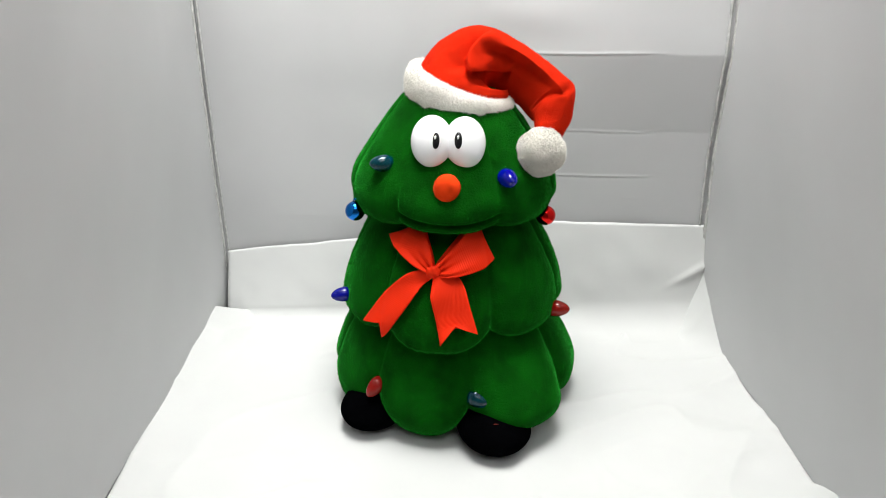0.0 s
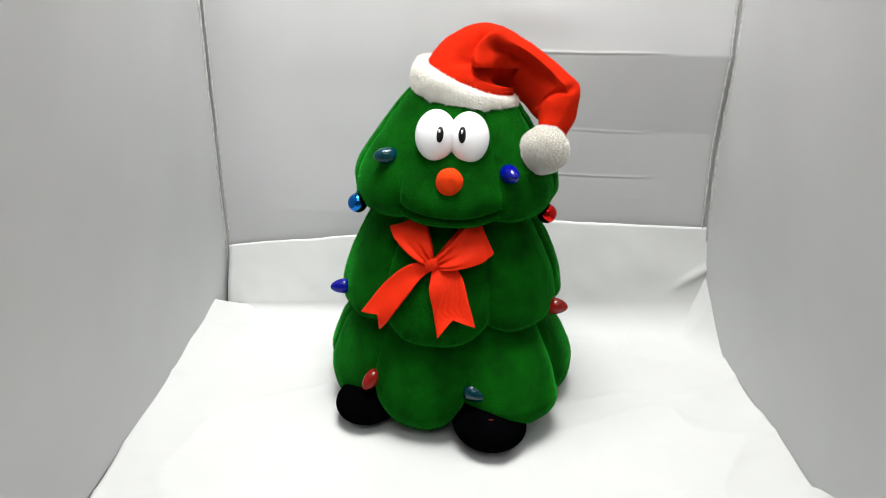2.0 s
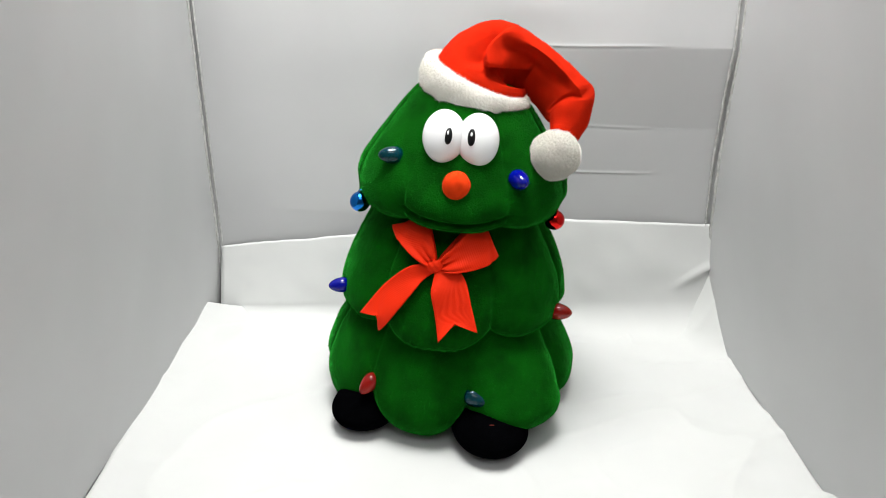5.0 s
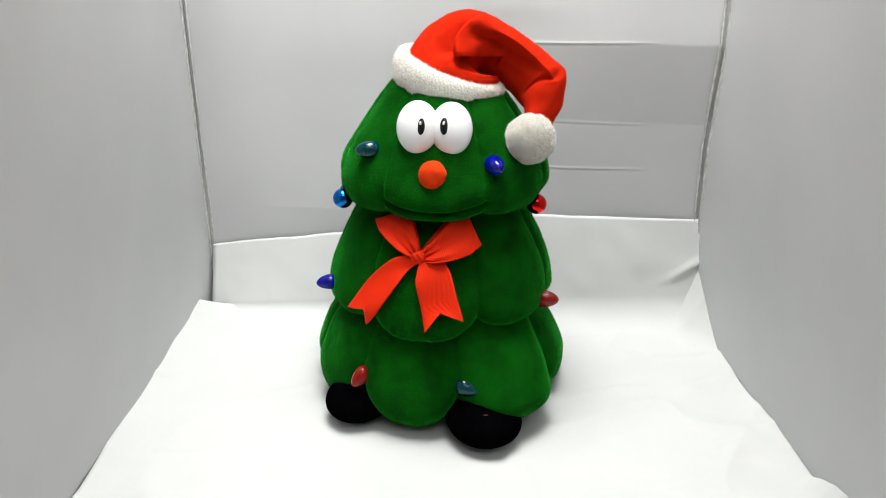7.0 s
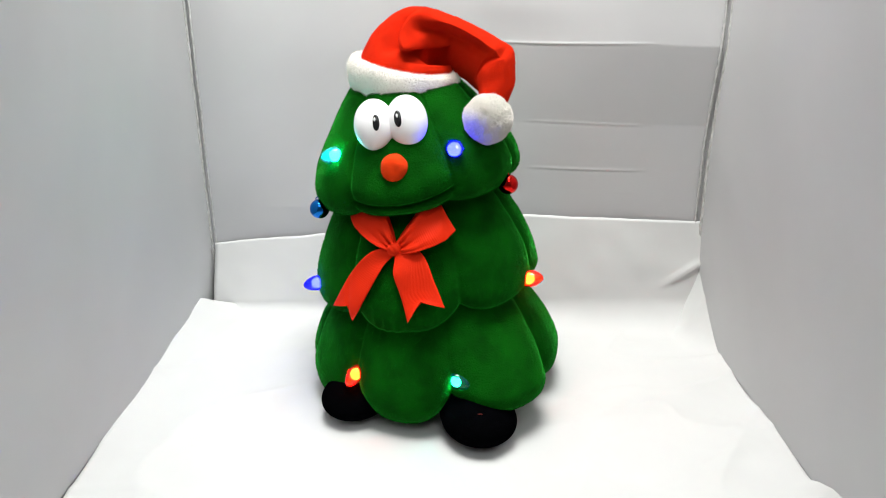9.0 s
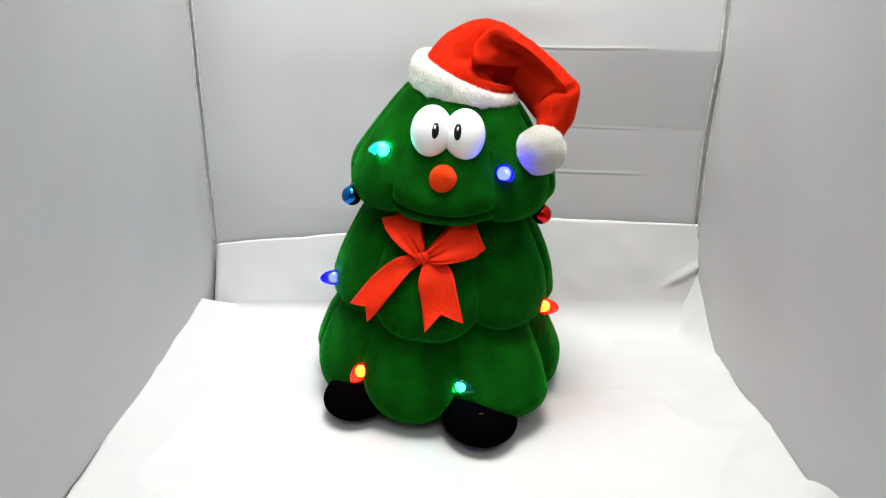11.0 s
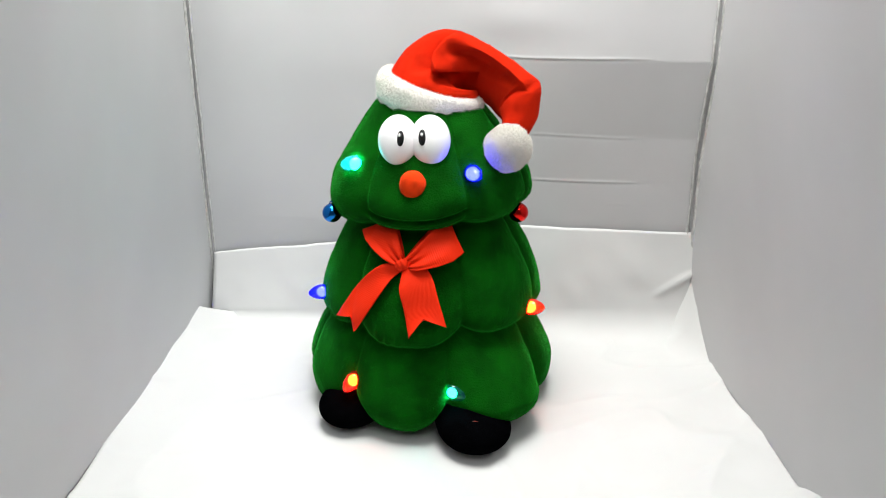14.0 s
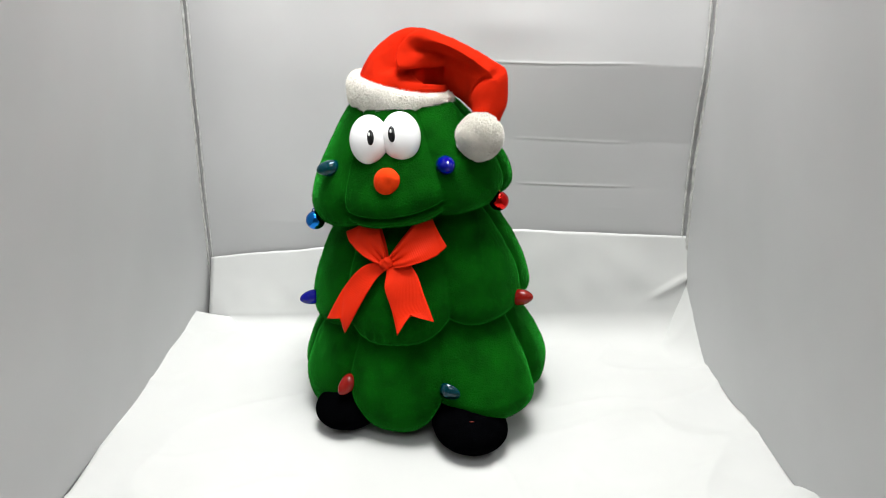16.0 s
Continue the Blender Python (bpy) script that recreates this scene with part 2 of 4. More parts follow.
structure("wall_right", slab(right_sheet, 90, 70, 0.003), SHEET, "plain grey-white cloth side wall of the photo tent", "tent wall", True)
structure("tent_floor", box(LEFT, RIGHT, FRONT, BACK_RIGHT, -0.006, -0.002), SHEET, "grey-white cloth floor under the paper", "tent floor")


def seam(name, x, y, r, lean):
    n = 240
    pts, radii = [], []
    for k in range(n + 1):
        z = ROOF * k / n
        px = x + lean * min(1, z / 0.2) + 0.0005 * noise.noise((z * 25, x, 1))
        pts.append((px, y + slack(px, z), z))
        radii.append(r * (1 + 0.10 * math.sin(k * 1.9) + 0.25 * noise.noise((z * 150, x * 9, 7))))
    return tagged(part(name, tube(pts, radii, 8), PIPING, None, "sewn piping along the corner of the photo tent"), category="piping", kind="structure")


seam("trim_left", LEFT + 0.004, BACK_LEFT - 0.003, 0.0018, -0.0022)
seam("trim_left", LEFT + 0.0085, BACK_LEFT - 0.0008, 0.0011, -0.0022)
seam("trim_right", RIGHT - 0.003, BACK_RIGHT - 0.003, 0.0026, -0.007)
seam("trim_right", RIGHT - 0.0095, BACK_RIGHT - 0.0008, 0.0016, -0.007)


def left_lift(y):
    return max(0.002, 0.003 + 0.075 * max(0, y + 0.18) ** 1.05)


def right_lift(y):
    z = 0.004 + 0.0022 * math.sin(y * 46) + 1.35 * max(0, y - 0.035) ** 1.08
    return max(0.001, z + (0.033 * min(1, max(0, -0.160 - y) / 0.045)))


def paper_floor(u, v):
    x = LEFT + 0.0025 + (RIGHT - LEFT - 0.005) * u
    x += 0.004 * step(-0.10, -0.30, FRONT + 0.55 * v) * (1 - u)
    end = back_y(x) - 0.012
    y = FRONT - 0.02 + (end - FRONT + 0.02) * v
    z = 0.0012
    a, b = (x - LEFT) / (0.035 + 0.012 * max(0, min(1, y / 0.1))), (RIGHT - x) / (0.030 + 0.16 * max(0, y - 0.02))
    if a < 1:
        z += left_lift(y) * (1 - a) ** (2.0 - 0.8 * max(0, min(1, y / 0.08)))
    if b < 1:
        z += right_lift(y) * (1 - b) ** 2.0
    z += 0.0007 * max(0, noise.noise((x * 11, y * 9, 1.7)))
    # soft wrinkles run across the sheet from its far corner
    z += 0.0030 * (1 - abs(noise.noise((x * 7 + y * 3, y * 16 - x * 9, 4.3)))) ** 8 * step(0.05, 0.14, abs(x - 0.01))
    z += 0.0018 * (1 - abs(noise.noise((x * 9 - y * 4, y * 11 + x * 5, 8.9)))) ** 10 * step(-0.06, -0.14, y)
    z += 0.0042 * max(0, math.sin((x * 0.5 + y) * 42 + 0.6)) ** 2 * max(0, min(1, (x - 0.14) / 0.10)) * max(0, min(1, (0.02 - y) / 0.08)) * max(0, min(1, (0.30 - x) / 0.03))
    cut = max(0, v - 0.86) / 0.14
    y -= 0.050 * cut * max(0, 1 - (x - LEFT) / 0.05)
    return (x, y, z)


def paper_back(u, v):
    """Starts flat on the floor sheet, sweeps round and leans on the wall: a tight bend at the left, a wide one at the right."""
    x = LEFT + 0.007 + (RIGHT - LEFT - 0.010) * u
    top = 0.071 + 0.052 * min(1, u / 0.66) ** 0.9 + 0.0022 * noise.noise((u * 6, 1.3, 0)) + 0.0008 * noise.noise((u * 31, 5.3, 0))
    rho = 0.008 + 0.034 * u
    y1 = back_y(x) - 0.004 - rho - 0.014 * (1 - u) - 0.012
    if v < 0.2:
        y, z = y1 - 0.020 * (1 - v / 0.2), 0.0002 + 0.0018 * v / 0.2
    elif v < 0.6:
        a = (v - 0.2) / 0.4 * math.pi / 2 * 0.93
        y, z = y1 + rho * math.sin(a), 0.0020 + rho * (1 - math.cos(a))
    else:
        f = (v - 0.6) / 0.4
        y = y1 + rho * 0.994 + (0.014 * (1 - u) + 0.012) * f
        z0 = 0.002 + rho * 0.89
        z = z0 + (top - z0) * f
    # a fold runs up to the corner at the right
    d = (z - 0.034 - 0.66 * (x - 0.235)) / 0.0030
    y -= 0.0036 * math.exp(-d * d) * step(0.245, 0.285, x)
    y -= (0.0022 * noise.noise((x * 13, z * 20, 8.1)) + 0.0008 * noise.noise((x * 40, z * 40, 3.1))) * min(1, v * 2)
    return (x, y - 0.002 * bow(u, v) * math.sin(u * 9 + 1), z + 0.0005 * noise.noise((x * 30, v * 6, 2)))


structure("floor", slab(paper_floor, 200, 200, 0.0004), PAPER, "sheet of white paper on the tent floor, edges curled up", "paper sheet", True)
structure("backdrop_paper", slab(paper_back, 110, 60, 0.0004), PAPER, "white paper bent up against the tent's back wall", "paper sheet", True)

structure("ground", box(-2.4, 2.4, -2.4, 2.4, -0.040, -0.0065), TABLE, "plain surface on which the photo tent stands", "ground")
for side, b in (("north", (-2.4, 2.4, 2.4, 2.5, -0.04, 2.4)), ("south", (-2.4, 2.4, -2.5, -2.4, -0.04, 2.4)), ("east", (2.4, 2.5, -2.5, 2.5, -0.04, 2.4)), ("west", (-2.5, -2.4, -2.5, 2.5, -0.04, 2.4))):
    structure("wall_" + side, box(*b), ROOM, "plain painted wall of the room", "wall")
structure("ceiling_room", box(-2.5, 2.5, -2.5, 2.5, 2.4, 2.5), ROOM, "plain painted ceiling of the room", "ceiling")

# ---- the shape of a stuffed tier: lobes round an axis, a full profile in their middles and a drawn-in one at their seams ----
BASE_TIER = dict(seams=(-160, -120, -80, -38.5, 7.5, 58, 102, 150), overhang=34.0, puff=(80, 0.004),
    full=[(.042, .142), (.066, .124), (.0880, .096), (.1065, .064), (.1170, .036), (.1115, .013), (.093, .004), (.055, .006), (.012, .010)],
    seam=[(.041, .142), (.064, .123), (.0868, .096), (.1042, .067), (.1090, .047), (.102, .034), (.084, .028), (.052, .020), (.012, .014)])
BODY_TIER = dict(seams=(-190, -140, -88, -37, 19.5, 72, 122), turn=-9.0,
    full=[(.026, .206), (.0525, .2005), (.0768, .177), (.0955, .142), (.1035, .116), (.1030, .1005), (.094, .0925), (.078, .095), (.050, .101), (.012, .104)], droop=.005,
    seam=[(.026, .205), (.0525, .1995), (.0758, .175), (.0935, .144), (.0995, .123), (.0990, .110), (.090, .1035), (.075, .103), (.050, .105), (.012, .106)])
HEAD_TIER = dict(seams=(-180, -131, -81, -31, 24, 75, 128), draw=0.0004,
    full=[(.004, .300), (.026, .298), (.0468, .286), (.0682, .258), (.0864, .230), (.0930, .210), (.0900, .196), (.078, .189), (.052, .189), (.012, .192)],
    seam=[(.004, .299), (.026, .297), (.0461, .285), (.0670, .257), (.0838, .231), (.0885, .213), (.0860, .200), (.074, .193), (.050, .191), (.012, .192)])


def spline(points, s):
    """A place on the smooth curve through the points, s from 0 to 1."""
    n = len(points) - 1
    i = min(int(s * n), n - 1)
    f = s * n - i
    p = [points[max(0, min(n, i + k))] for k in (-1, 0, 1, 2)]
    out = []
    for a, b, c, d in zip(*p):
        out.append(b + 0.5 * f * (c - a + f * (2 * a - 5 * b + 4 * c - d + f * (3 * (b - c) + d - a))))
    return out


def lobe_place(tier, az):
    """How far az lies through its lobe, 0 to 1, and the lobe's width in degrees."""
    cuts = tier["seams"]
    for a, b in zip(cuts, (*cuts[1:], cuts[0] + 360)):
        f = (az - a) % 360
        if f < b - a:
            return f / (b - a), b - a
    return 0.0, 45.0


def lobe(tier, az):
    f, wide = lobe_place(tier, az)
    return 1 - abs(2 * f - 1) ** 3.0


def tier_point(tier, az, s):
    """az: degrees from the front, towards +x; s: 0 at the top, 1 underneath."""
    w = lobe(tier, az)
    a, b = spline(tier["full"], s), spline(tier["seam"], s)
    r, z = b[0] + (a[0] - b[0]) * w, b[1] + (a[1] - b[1]) * w
    f, wide = lobe_place(tier, az)
    off = min(f, 1 - f) * wide
    r -= (0.0013 * math.exp(-(off / 0.9) ** 2) + tier.get("draw", 0.0016) * math.exp(-(off / 3.2) ** 2)) * min(1, r / 0.03)  # the stitched seam
    if "puff" in tier:
        r += tier["puff"][1] * math.exp(-(((az - tier["puff"][0] + 180) % 360 - 180) / 21) ** 4) * max(0, min(1, (0.10 - z) / 0.05)) * min(1, r / 0.08)
    if "droop" in tier:
        off = (az - tier["turn"] + 180) % 360 - 180
        bib = math.exp(-(off / 21) ** 4)
        r += 0.0045 * bib * max(0, min(1, (0.150 - z) / 0.04)) * min(1, r / 0.08)
        z -= tier["droop"] * bib * max(0, min(1, (0.16 - z) / 0.05))
    if "overhang" in tier:  # the lobe that bulges out over a shoe
        g = math.exp(-(((az - tier["overhang"] + 180) % 360 - 180) / 19) ** 4)
        r += 0.019 * g * max(0, min(1, (0.088 - z) / 0.05)) * min(1, r / 0.08)
        z += 0.010 * g * max(0, min(1, (0.042 - z) / 0.03))
    t = math.radians(az)
    return (r * math.sin(t), -r * math.cos(t), z)


def tier_at(tier, az, z):
    """The outer surface at that bearing and height."""
    lo, hi = 0.0, 0.62
    for _ in range(14):
        mid = (lo + hi) / 2
        if tier_point(tier, az, mid)[2] > z:
            lo = mid
        else:
            hi = mid
    return tier_point(tier, az, lo)


def front_of(tier, x, z):
    """How far in front of the axis the surface stands at x and height z."""
    az = math.degrees(math.asin(max(-0.95, min(0.95, x / 0.09))))
    for _ in range(3):
        p = tier_at(tier, az, z)
        r = math.hypot(p[0], p[1])
        az = math.degrees(math.asin(max(-0.95, min(0.95, x / r))))
    return -math.sqrt(max(1e-6, r * r - x * x))

# ---- the stuffed toy tree: built in its own space, its front towards -y ----
toy = tagged(new("toy_christmas_tree"), "green plush toy Christmas tree with face, red hat and light bulbs", "toy")
toy.location = (0.009, 0.0, 0.0)
BASE_PIVOT, BODY_PIVOT, HEAD_PIVOT = (0.0, 0.0, 0.02), (0.0, 0.0, 0.09), (0.0, 0.0, 0.185)


def tier_mesh(tier, around=400, down=80, wrinkle=0.0014, seed=0.0, smile=False):
    bm = bmesh.new()
    rows = []
    for j in range(down + 1):
        ring = []
        for k in range(around):
            az = 360 * k / around
            p = Vector(tier_point(tier, az, j / down))
            n = Vector((p.x, p.y, 0)).normalized()
            w = lobe(tier, az)
            d = wrinkle * (noise.noise(p * 38 + Vector((seed, 0, 0))) + 0.45 * noise.noise(p * 110 + Vector((0, seed, 0))) * (0.4 + (1 - w)))
            if "droop" in tier:  # the bib gathers in small upright puckers above its hem
                side = (az - tier["turn"] + 180) % 360 - 180
                d += 0.0009 * math.sin(side * 1.35 + 2 * noise.noise(p * 60)) * math.exp(-(side / 15) ** 4) * step(0.125, 0.108, p.z) * (j / down < 0.8)
            if smile:
                side = (az + 180) % 360 - 180 + 3
                up = p.z - 0.1990 - 0.0062 * (side / 28) ** 2
                if abs(side) < 33 and j / down < 0.75:
                    fade = min(1, (33 - abs(side)) / 7)
                    d -= 0.0046 * math.exp(-(up / 0.0018) ** 2) * fade
                    d += (0.0022 * math.exp(-((up + 0.005) / 0.003) ** 2) + 0.0024 * math.exp(-((up - 0.011) / 0.009) ** 2)) * fade
            ring.append(bm.verts.new(p + n * d))
        rows.append(ring)
    for a, b in zip(rows, rows[1:]):
        for k in range(around):
            bm.faces.new((a[k], b[k], b[(k + 1) % around], a[(k + 1) % around]))
    bm.faces.new(rows[0])
    bm.faces.new(rows[-1][::-1])
    return bm


base = part("base_tier", tier_mesh(BASE_TIER, seed=1.0), GREEN, toy, "green plush lower tier of rounded lobes", at=BASE_PIVOT)
body = part("body_tier", tier_mesh(BODY_TIER, seed=5.0), GREEN, toy, "green plush middle tier of rounded lobes", at=BODY_PIVOT)
head_bm = tier_mesh(HEAD_TIER, down=170, seed=9.0, smile=True)
head = part("head_tier", head_bm, GREEN, toy, "green plush head tier with a smiling fold", at=HEAD_PIVOT)


def on(owner, pivot):
    """Makes parts of a tier, in the toy's space, whose origins are the tier's pivot."""
    def make(name, bm, material, label="", smooth=True):
        bmesh.ops.translate(bm, verts=bm.verts[:], vec=-Vector(pivot))
        ob = new(name, mesh_of(bm, name, material, smooth))
        ob.parent = owner
        return tagged(ob, label)
    return make


for tier_ob, count, seed in ((base, 110000, 21), (body, 95000, 22), (head, 95000, 23)):
    furry(tier_ob, count, 0.0012, 0.00021, (0, 0, -0.7), 0.5, seed)

on_base, on_body, on_head = on(base, BASE_PIVOT), on(body, BODY_PIVOT), on(head, HEAD_PIVOT)

# shoes
def shoe(x, y, turn, w):
    bm = ball(1.0, sub=4)
    for v in bm.verts:
        c = v.co
        c.z = c.z * 0.020 + 0.019 if c.z > -0.75 else -0.75 * 0.020 + 0.019 + (c.z + 0.75) * 0.004
        c.z = max(0.0022, c.z)
        c.x, c.y = c.x * w, c.y * 0.042
        c.x *= 1 + 0.10 * (c.y < 0) * min(1, -c.y / 0.03)
    bmesh.ops.transform(bm, matrix=pose(x, y, 0, 0, 0, turn), verts=bm.verts[:])
    return part("shoe", bm, SHOE, toy, "black plush shoe")


shoe(-0.068, -0.065, -28, 0.029)
shoe(0.034, -0.098, 14, 0.0315)

part("stitch", ball(1, (0.0355, -0.1245, 0.0351), (0.0024, 0.0005, 0.0004), None, 2), THREAD, toy, "short dull red stitch on a shoe")

# eyes, pupils, nose
face_tilt = Euler((radians(-22), 0, radians(-4))).to_matrix()
for x, y, z, rx, turn in ((-0.0179, -0.0672, 0.2625, 0.0168, -6), (0.0084, -0.0677, 0.2615, 0.0166, 2)):
    on_head("eye", ball(1, (x, y, z), (rx, 0.0115, 0.0207), Euler((radians(-20), 0, radians(turn))).to_matrix(), 4), EYE, "domed glossy white plastic eye")
for x, z in ((-0.0147, 0.2655), (0.0030, 0.2655)):
    on_head("pupil", ball(1, (x, -0.0775, z), (0.0031, 0.0014, 0.0066), face_tilt, 3), PUPIL, "black oval pupil")
    on_head("glint", ball(1, (x - 0.0003, -0.0785, z + 0.0026), (0.0009, 0.0006, 0.0016), face_tilt, 2), GLINT, "white painted dot in the pupil")
nose_bm = ball(1, (-0.0058, -0.0850, 0.2290), (0.0110, 0.0095, 0.0116), None, 4)
for v in nose_bm.verts:
    v.co += (v.co - Vector((-0.0058, -0.0850, 0.2290))) * 0.06 * noise.noise(v.co * 140)
furry(on_head("nose", nose_bm, NOSE, "round orange felt nose"), 6000, 0.0007, 0.00014, (0, 0, 0), 0.7, 14)

# hat: a fur brim, a felt cone that folds over, a fur ball at its tip
HAT = Vector((0.0060, -0.005, 0.2925))
HAT_TILT = Euler((radians(6), radians(7), 0)).to_matrix()


def brim_point(a, s):
    """a: bearing from the front; s: round the band's section."""
    tall = 0.0108 - 0.0046 * math.sin(a)
    ring = Vector((0.0405 * math.sin(a), -0.0405 * math.cos(a), 0))
    out = ring.normalized()
    b = (a + math.pi) % (2 * math.pi) - math.pi
    peak = 0.0125 * math.exp(-((b + 0.30) / 0.12) ** 2) + 0.0035 * math.exp(-((b - 0.02) / 0.12) ** 2) + 0.004 * noise.noise((b * 5, 2.7, 0))
    low = min(0.0, math.sin(s))
    p = ring + out * (0.0062 - 0.0012 * math.sin(a)) * math.cos(s) + Vector((0, 0, tall * (math.sin(s) + 1) - 0.0118 + peak * low))
    p += out * (0.0012 * noise.noise(p * 90) + 0.0011 * noise.noise(p * 330))
    return HAT + HAT_TILT @ p


def brim_mesh():
    bm = bmesh.new()
    rows = [[bm.verts.new(brim_point(2 * math.pi * i / 200, 2 * math.pi * j / 32)) for j in range(32)] for i in range(200)]
    for i in range(200):
        for j in range(32):
            a, b = rows[i], rows[(i + 1) % 200]
            bm.faces.new((a[j], a[(j + 1) % 32], b[(j + 1) % 32], b[j]))
    return bm


furry(on_head("hat_brim", brim_mesh(), FUR, "fluffy white fur brim of the hat"), 48000, 0.0020, 0.00020, (0, 0, -0.3), 0.5, 11)
SPINE = [((0.0070, -0.004, 0.290), 0.0400), ((0.0085, -0.004, 0.300), 0.0395), ((0.0115, -0.004, 0.3080), 0.0335), ((0.0205, -0.005, 0.3165), 0.0260), ((0.0370, -0.009, 0.3185), 0.0212), ((0.0622, -0.018, 0.3062), 0.0188), ((0.0775, -0.026, 0.2918), 0.0184), ((0.0825, -0.031, 0.2805), 0.0165), ((0.0790, -0.038, 0.2665), 0.0125), ((0.0745, -0.043, 0.2560), 0.0080)]


def hat_cone():
    """The cone bends over; its hanging part is flattened under a ridge, and short folds cross the bend."""
    steps, sides = 150, 150
    pts = [Vector(spline([p for p, r in SPINE], k / steps)) for k in range(steps + 1)]
    rad = [spline([(r,) for p, r in SPINE], k / steps)[0] for k in range(steps + 1)]
    bm = tube(pts, rad, sides)
    bm.verts.ensure_lookup_table()
    hollow = Vector((-0.35, -0.70, -0.62)).normalized()
    hem = Vector((-0.48, 0.05, -0.87)).normalized()
    for i in range(steps + 1):
        f = i / steps
        for k in range(sides):
            v = bm.verts[i * sides + k]
            out = (v.co - pts[i]).normalized()
            c = v.co.copy()
            front = max(0.0, -out.y) ** 0.5
            along = step(0.40, 0.50, f) * step(0.97, 0.84, f)
            c -= hollow * along * 1.12 * max(0.0, rad[i] * (out.dot(hollow) - 0.06))
            c += hem * step(0.35, 0.47, f) * step(0.95, 0.80, f) * 0.75 * rad[i] * max(0.0, out.dot(hem)) ** 1.5
            push = 0.0
            # the upright fold, rolled over to one side
            tall = step(0.309, 0.316, c.z) * step(0.345, 0.333, c.z) * front * (f < 0.52)
            q = c.x - 0.0095 - 40 * max(0, c.z - 0.318) ** 2
            push += tall * 0.0085 * math.tanh(q / 0.0020) * math.exp(-(q / 0.013) ** 2)
            # the level fold under it
            level = step(0.010, 0.016, c.x) * step(0.054, 0.044, c.x) * front * (f < 0.52)
            q = c.z - 0.3125 + 0.10 * (c.x - 0.02)
            push += level * 0.0075 * math.tanh(q / 0.0014) * math.exp(-(q / 0.008) ** 2)
            # the deep crease under the ridge
            g = max(0.0, min(1.0, ((c.x - 0.029) * 0.045 - (c.z - 0.327) * 0.024) / 0.0026))
            d = math.hypot(c.x - 0.029 - 0.045 * g, c.z - 0.327 + 0.024 * g)
            push -= 0.0085 * front * (1 - 0.75 * g) * math.exp(-(d / 0.0048) ** 2)
            push -= 0.0030 * front * math.exp(-((f - 0.73 + 0.04 * out.x) / 0.02) ** 2)
            push += 0.0046 * math.exp(-((f - 0.70) / 0.05) ** 2) * max(0, out.dot(Vector((0.8, 0, 0.6)))) ** 3
            push += 0.0040 * math.exp(-((f - 0.37) / 0.05) ** 2) * max(0, out.z) ** 4
            push += 0.0030 * math.exp(-((f - 0.27) / 0.07) ** 2) * max(0, out.dot(Vector((-0.75, 0, 0.66)))) ** 2
            push += 0.0013 * noise.noise(c * 50) + 0.0005 * noise.noise(c * 160)
            v.co = c + out * push
    return bm


furry(on_head("hat_cone", hat_cone(), RED, "bright red felt hat folded over to one side"), 40000, 0.0009, 0.00016, (0, 0, -0.3), 0.6, 13)
POMPOM, POMPOM_R = Vector((0.0712, -0.0520, 0.2500)), 0.0190


def pompom_mesh():
    bm = ball(POMPOM_R, sub=5)
    for v in bm.verts:
        n = v.co.normalized()
        v.co = n * (POMPOM_R + 0.0010 * noise.noise(v.co * 120) + 0.0011 * noise.noise(v.co * 330))
    bmesh.ops.translate(bm, verts=bm.verts[:], vec=POMPOM)
    return bm


furry(on_head("pompom", pompom_mesh(), FUR, "white fur ball on the tip of the hat"), 42000, 0.0019, 0.00020, (0, 0, -0.2), 0.5, 12)

# bells hanging from the head
for x, y, z, m, word in ((-0.0850, -0.040, 0.1950, STEEL_BLUE, "shiny blue metal bell"), (0.0800, -0.040, 0.1910, STEEL_RED, "shiny red metal bell")):
    ring = tube([(x - 0.3 * x * 0.02 + 0.0018 * math.cos(t), y, z + 0.0088 + 0.0018 * math.sin(t)) for t in (2 * math.pi * k / 16 for k in range(17))], [0.0005] * 17, 6)
    on_head("bell", merge(ball(0.0086, (x, y, z), sub=4), ring), m, word)

# fairy-light bulbs: a pear of coloured plastic, with an always-glowing light that an added dark socket hides until it
# slides forward
BULBS = []


def rooted(tier, az, z, deep=0.0025):
    """A place just under the plush."""
    p = Vector(tier_at(tier, az, z))
    return p - Vector((p.x, p.y, 0)).normalized() * deep


def bulb(make, owner, pivot, foot, aim, plastic, led_material, size, word):
    aim = Vector(aim).normalized()
    foot = Vector(foot)
    turn = aim.to_track_quat("Z", "Y").to_matrix()
    prof = [(0.0, 0.55), (0.10, 0.80), (0.25, 0.98), (0.40, 1.0), (0.58, 0.92), (0.76, 0.74), (0.90, 0.48), (0.97, 0.25), (1.0, 0.02)]
    pts = [foot + aim * size * 2.85 * spline(prof, k / 24)[0] for k in range(25)]
    on_bm = tube(pts, [max(0.0001, size * spline(prof, k / 24)[1]) for k in range(25)], 24)
    ob = make("bulb", on_bm, plastic, word)
    make("socket", tube([foot - aim * 0.014, foot - aim * 0.004, foot - aim * 0.0012], [size * 0.66] * 3, 20), SOCKET, "dark bulb socket")
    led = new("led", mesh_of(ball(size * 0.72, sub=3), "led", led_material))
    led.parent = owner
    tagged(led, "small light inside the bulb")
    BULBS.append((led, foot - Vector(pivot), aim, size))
    return ob


